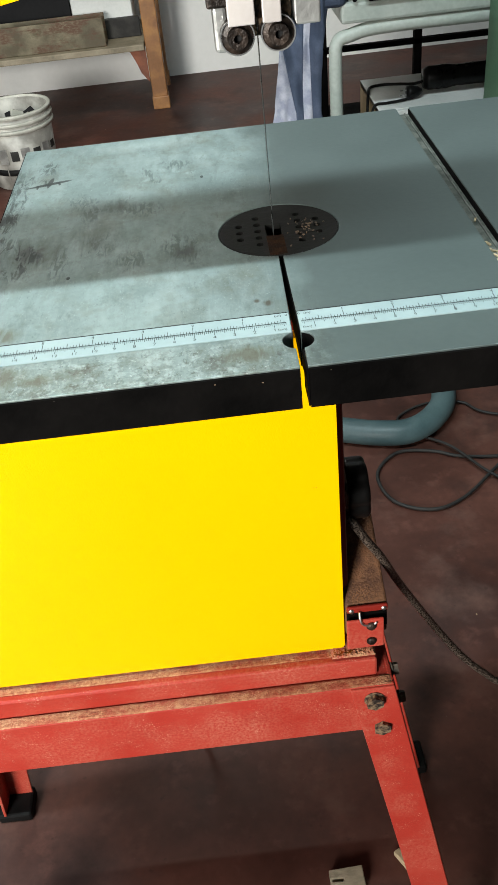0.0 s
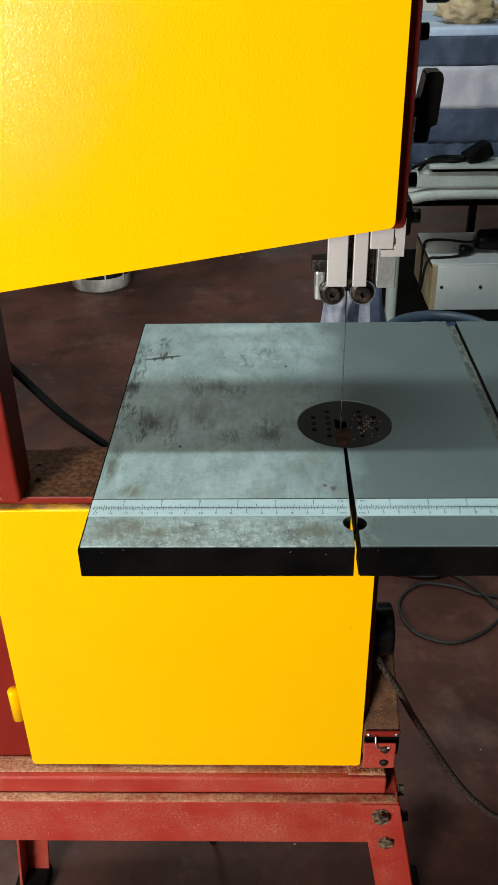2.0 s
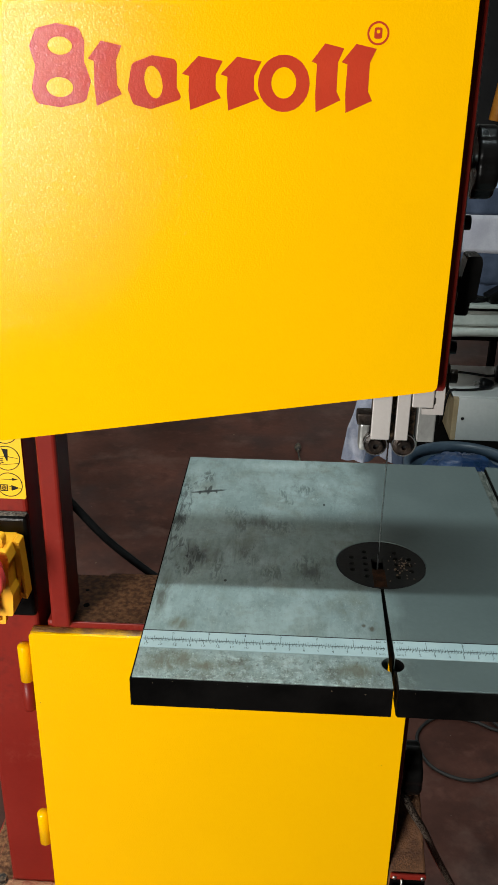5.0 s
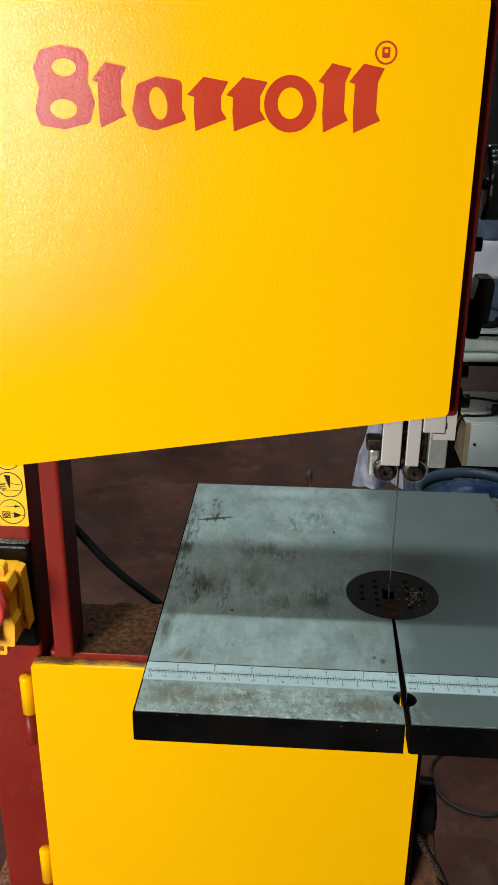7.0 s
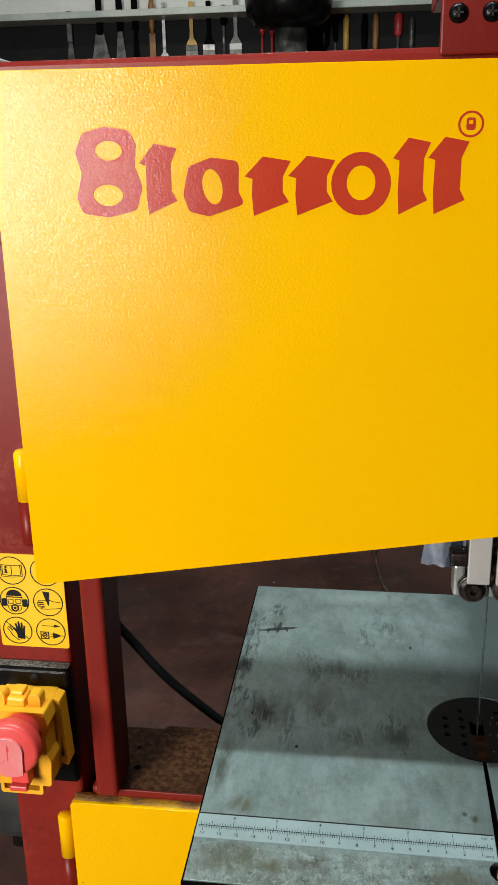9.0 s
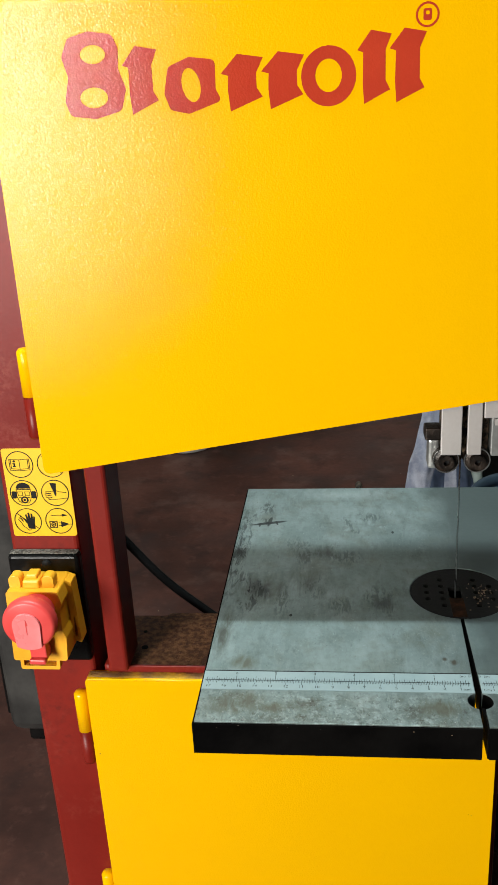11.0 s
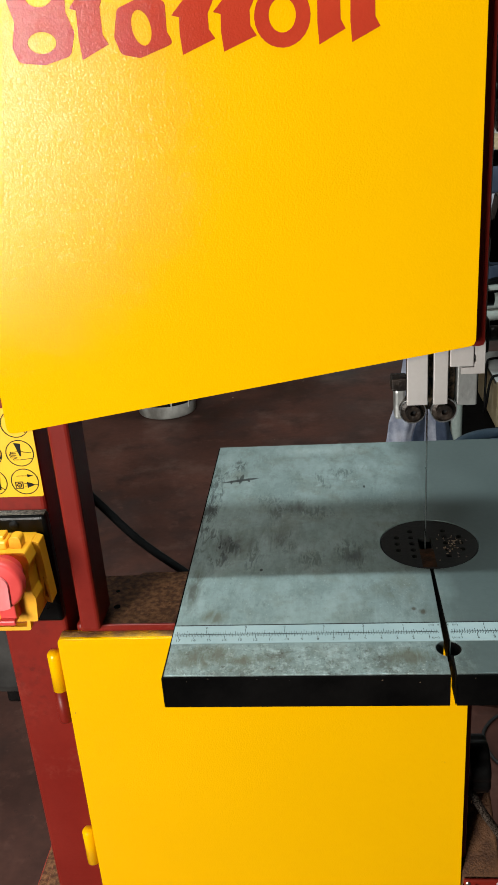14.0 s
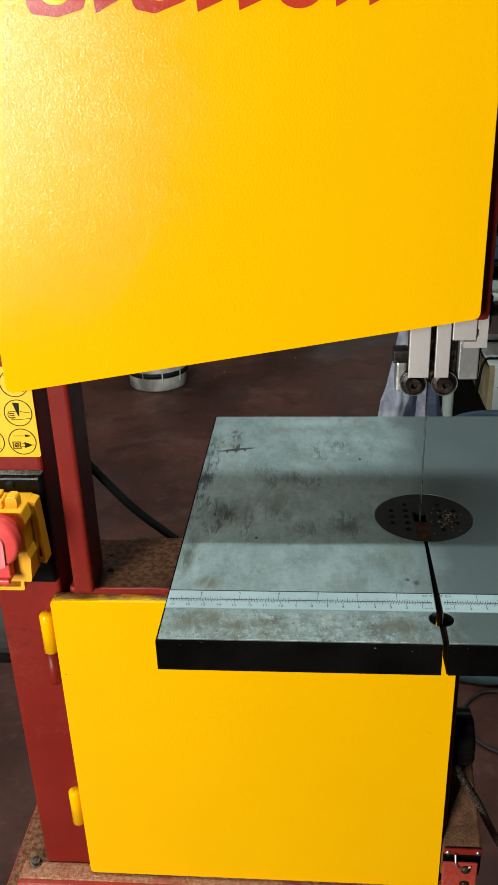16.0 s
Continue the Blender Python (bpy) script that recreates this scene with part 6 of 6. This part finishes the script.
def hang(name, x, z0, z1, w, kind, label, category, head=TOOL_STEEL, grip=WOOD):
    """One hanging hand tool; z0 its lowest point."""
    y = WY - 0.012
    t = thing(name, (x, y, z0), label, category, "tools on the wall board")
    h = z1 - z0
    if kind == "brush":
        part("bristles", box(mesh(), x - w, x + w, y - 0.008, y + 0.008, z0, z0 + 0.030, 0.002), BRISTLE, t)
        part("ferrule", box(mesh(), x - w * 1.03, x + w * 1.03, y - 0.009, y + 0.009, z0 + 0.028, z0 + 0.055, 0.002), head, t)
        part("grip", plate(mesh(), rounded([(x - w, z0 + 0.055), (x + w, z0 + 0.055), (x + w * 0.35, z0 + 0.085), (x + w * 0.28, z0 + 0.12), (x + w * 0.4, z1), (x - w * 0.4, z1), (x - w * 0.28, z0 + 0.12), (x - w * 0.35, z0 + 0.085)], 0.006), [], y - 0.006, y + 0.006, "Y"), grip, t, bevel=0.002)
    elif kind == "spatula":
        part("blade", plate(mesh(), [(x - w, z0), (x + w, z0), (x + w * 0.4, z0 + h * 0.5), (x - w * 0.4, z0 + h * 0.5)], [], y - 0.0015, y + 0.0015, "Y"), head, t)
        part("grip", box(mesh(), x - 0.014, x + 0.014, y - 0.009, y + 0.009, z0 + h * 0.48, z1, 0.005), grip, t)
    elif kind == "wrench":
        bm = plate(mesh(), [(x - 0.008, z0 + 0.03), (x - 0.02, z0 + 0.016), (x - 0.017, z0), (x - 0.008, z0 - 0.003), (x - 0.008, z0 + 0.012), (x + 0.008, z0 + 0.012), (x + 0.008, z0 - 0.003), (x + 0.017, z0), (x + 0.02, z0 + 0.016), (x + 0.008, z0 + 0.03), (x + 0.008, z1), (x - 0.008, z1)], [], y - 0.004, y + 0.004, "Y")
        part("shank", bm, SPANNER_STEEL, t, bevel=0.001)
    elif kind == "file":
        part("shank", plate(mesh(), [(x - 0.003, z0), (x + 0.003, z0), (x + w, z0 + 0.05), (x + w, z0 + h * 0.6), (x - w, z0 + h * 0.6), (x - w, z0 + 0.05)], [], y - 0.003, y + 0.003, "Y"), head, t)
        part("grip", turned(mesh(), [(0.006, z0 + h * 0.58), (0.013, z0 + h * 0.68), (0.015, z0 + h * 0.9), (0.009, z1)], (x, y, 0), seg=14), grip, t)
    else:
        part("shank", cyl(mesh(), (x, y, z0), (x, y, z0 + h * 0.62), w, seg=12), head, t)
        part("grip", turned(mesh(), [(w, z0 + h * 0.6), (w * 2.2, z0 + h * 0.66), (w * 2.4, z0 + h * 0.95), (w * 1.2, z1)], (x, y, 0), seg=14), grip, t)


here(-0.122, 0.0, 0.150)
hang("putty_knife", -1.215, 0.650, 0.95, 0.050, "spatula", "wide dull steel putty knife on the board", "putty knife", TOOL_STEEL, STEEL_BLACK)
hang("putty_knife", -1.118, 0.672, 0.95, 0.026, "spatula", "narrow grey putty knife on the board", "putty knife", TOOL_STEEL, STEEL_BLACK)
hang("putty_knife", -1.045, 0.680, 0.95, 0.016, "spatula", "narrow dark putty knife on the board", "putty knife", STEEL_BLACK, STEEL_BLACK)
hang("wood_rasp", -0.965, 0.575, 0.94, 0.014, "file", "brown wood-handled rasp on the board", "rasp", WOOD, WOOD)
hang("open_spanner", -0.910, 0.680, 0.92, 0.010, "wrench", "shiny open-ended spanner on the board", "spanner")
hang("paint_brush", -0.780, 0.683, 0.92, 0.028, "brush", "flat paint brush with a yellow wooden handle", "paint brush", TOOL_STEEL, YELLOW_HANDLE)
hang("paint_brush", -0.700, 0.683, 0.92, 0.028, "brush", "flat paint brush with a dark handle", "paint brush", SPANNER_STEEL, STEEL_BLACK)
hang("screwdriver", -0.630, 0.685, 0.90, 0.007, "driver", "small screwdriver with a pale tip", "screwdriver", SPANNER_STEEL, STEEL_BLACK)
hang("paint_brush", -0.575, 0.683, 0.92, 0.028, "brush", "flat paint brush with a grey handle", "paint brush", WHITE, TOOL_STEEL)
for x in (-0.453, -0.408):
    hang("red_driver", x, 0.56, 0.90, 0.006, "driver", "tool with a slim red shaft on the board", "screwdriver", RED_HANDLE, RED_HANDLE)
here(-0.122, 0.0, 0.040)
hang("hex_driver", -0.17, 0.60, 0.95, 0.010, "driver", "black handled driver on the board", "screwdriver", STEEL_BLACK, BLACK_PLASTIC)
hang("bevel_square", -0.12, 0.67, 0.95, 0.005, "driver", "thin steel marking tool on the board", "marking tool", SPANNER_STEEL, STEEL_BLACK)
hang("folding_rule", -0.072, 0.55, 0.95, 0.006, "driver", "slim yellow measuring stick on the board", "measuring stick", YELLOW_HANDLE, YELLOW_HANDLE)
hang("wood_file", 0.01, 0.55, 0.95, 0.010, "file", "dark steel file on the board", "file", STEEL_BLACK, STEEL_BLACK)
hang("wood_file", 0.06, 0.55, 0.95, 0.012, "file", "dark steel file with a wooden handle", "file", STEEL_BLACK, WOOD)
hang("pliers", 0.16, 0.70, 0.95, 0.008, "driver", "pliers with red plastic grips", "pliers", TOOL_STEEL, RED_HANDLE)
hang("metal_bar", 0.22, 0.58, 0.93, 0.012, "file", "scratched bright steel bar on the board", "steel bar", SPANNER_STEEL, TOOL_STEEL)
here(-0.122, 0.0, 0.150)
hang("metal_bar", -1.36, 0.64, 0.90, 0.022, "spatula", "dented grey trowel on the board", "trowel", TOOL_STEEL, TOOL_STEEL)
here(-0.030, 0.0, 0.040)
ot = turned(mesh(), [(0.0, -0.10), (0.033, -0.11), (0.035, -0.106), (0.035, 0.106), (0.033, 0.11), (0.0, 0.11)], (0, 0, 0), seg=24)
bmesh.ops.transform(ot, matrix=Matrix.Translation((0.900, WY - 0.052, 0.190)) @ Matrix.Rotation(0.14, 4, "Y"), verts=ot.verts)
single("orange_tube", ot, ORANGE, "thick orange plastic tube on the tool board", "tube")
here(-0.122, 0.0, 0.115)
for k, x in enumerate((-0.935, -0.885, -0.840, -0.790)):
    single("hook", turned(mesh(), [(0.0, 0.0), (0.010, 0.0), (0.011, -0.006), (0.006, -0.012), (0.0, -0.013)], (x, WY, 0.595), "Y", 14), SPANNER_STEEL, "shiny round hook on the board", "hook", "hooks on the wall board")
bm = turned(mesh(), [(0.014, -0.004), (0.026, -0.004), (0.026, 0.006), (0.014, 0.006), (0.014, -0.004)], (-0.690, WY - 0.008, 0.590), "Y", 24, False)
single("steel_ring", bm, SPANNER_STEEL, "shiny steel ring on the board", "ring")

# drill press in front of the tool board
here(-0.030, 0.110, 0.035)
dp = thing("drill_press", (-0.38, 3.45, F), "black bench drill with a bright round column", "drill press")
part("column", cyl(mesh(), (-0.385, 3.50, -0.02), (-0.385, 3.50, 0.90), 0.068, seg=32), TOOL_STEEL, dp, "bright round steel column")
part("foot", box(mesh(), -0.56, -0.21, 3.36, 3.66, -0.01, 0.02, 0.008), STEEL_BLACK, dp)
part("head", turned(mesh(), [(0.07, 0.86), (0.14, 0.875), (0.175, 0.91), (0.185, 0.98), (0.16, 1.08), (0.0, 1.11)], (-0.395, 3.50, 0.0), seg=40), BLACK_PLASTIC, dp, "glossy black rounded drill head")

# ceiling lamps
here(0, 0)
for x, y in ((-0.35, 0.065), (-0.7, 2.6)):
    lamp = thing("ceiling_lamp", (x, y, FL + 2.70), "white fluorescent batten lamp under the ceiling", "lamp", "ceiling lamps")
    part("batten", box(mesh(), x - 0.64, x + 0.64, y - 0.05, y + 0.05, FL + 2.70, FL + 2.80, 0.006), WHITE, lamp)
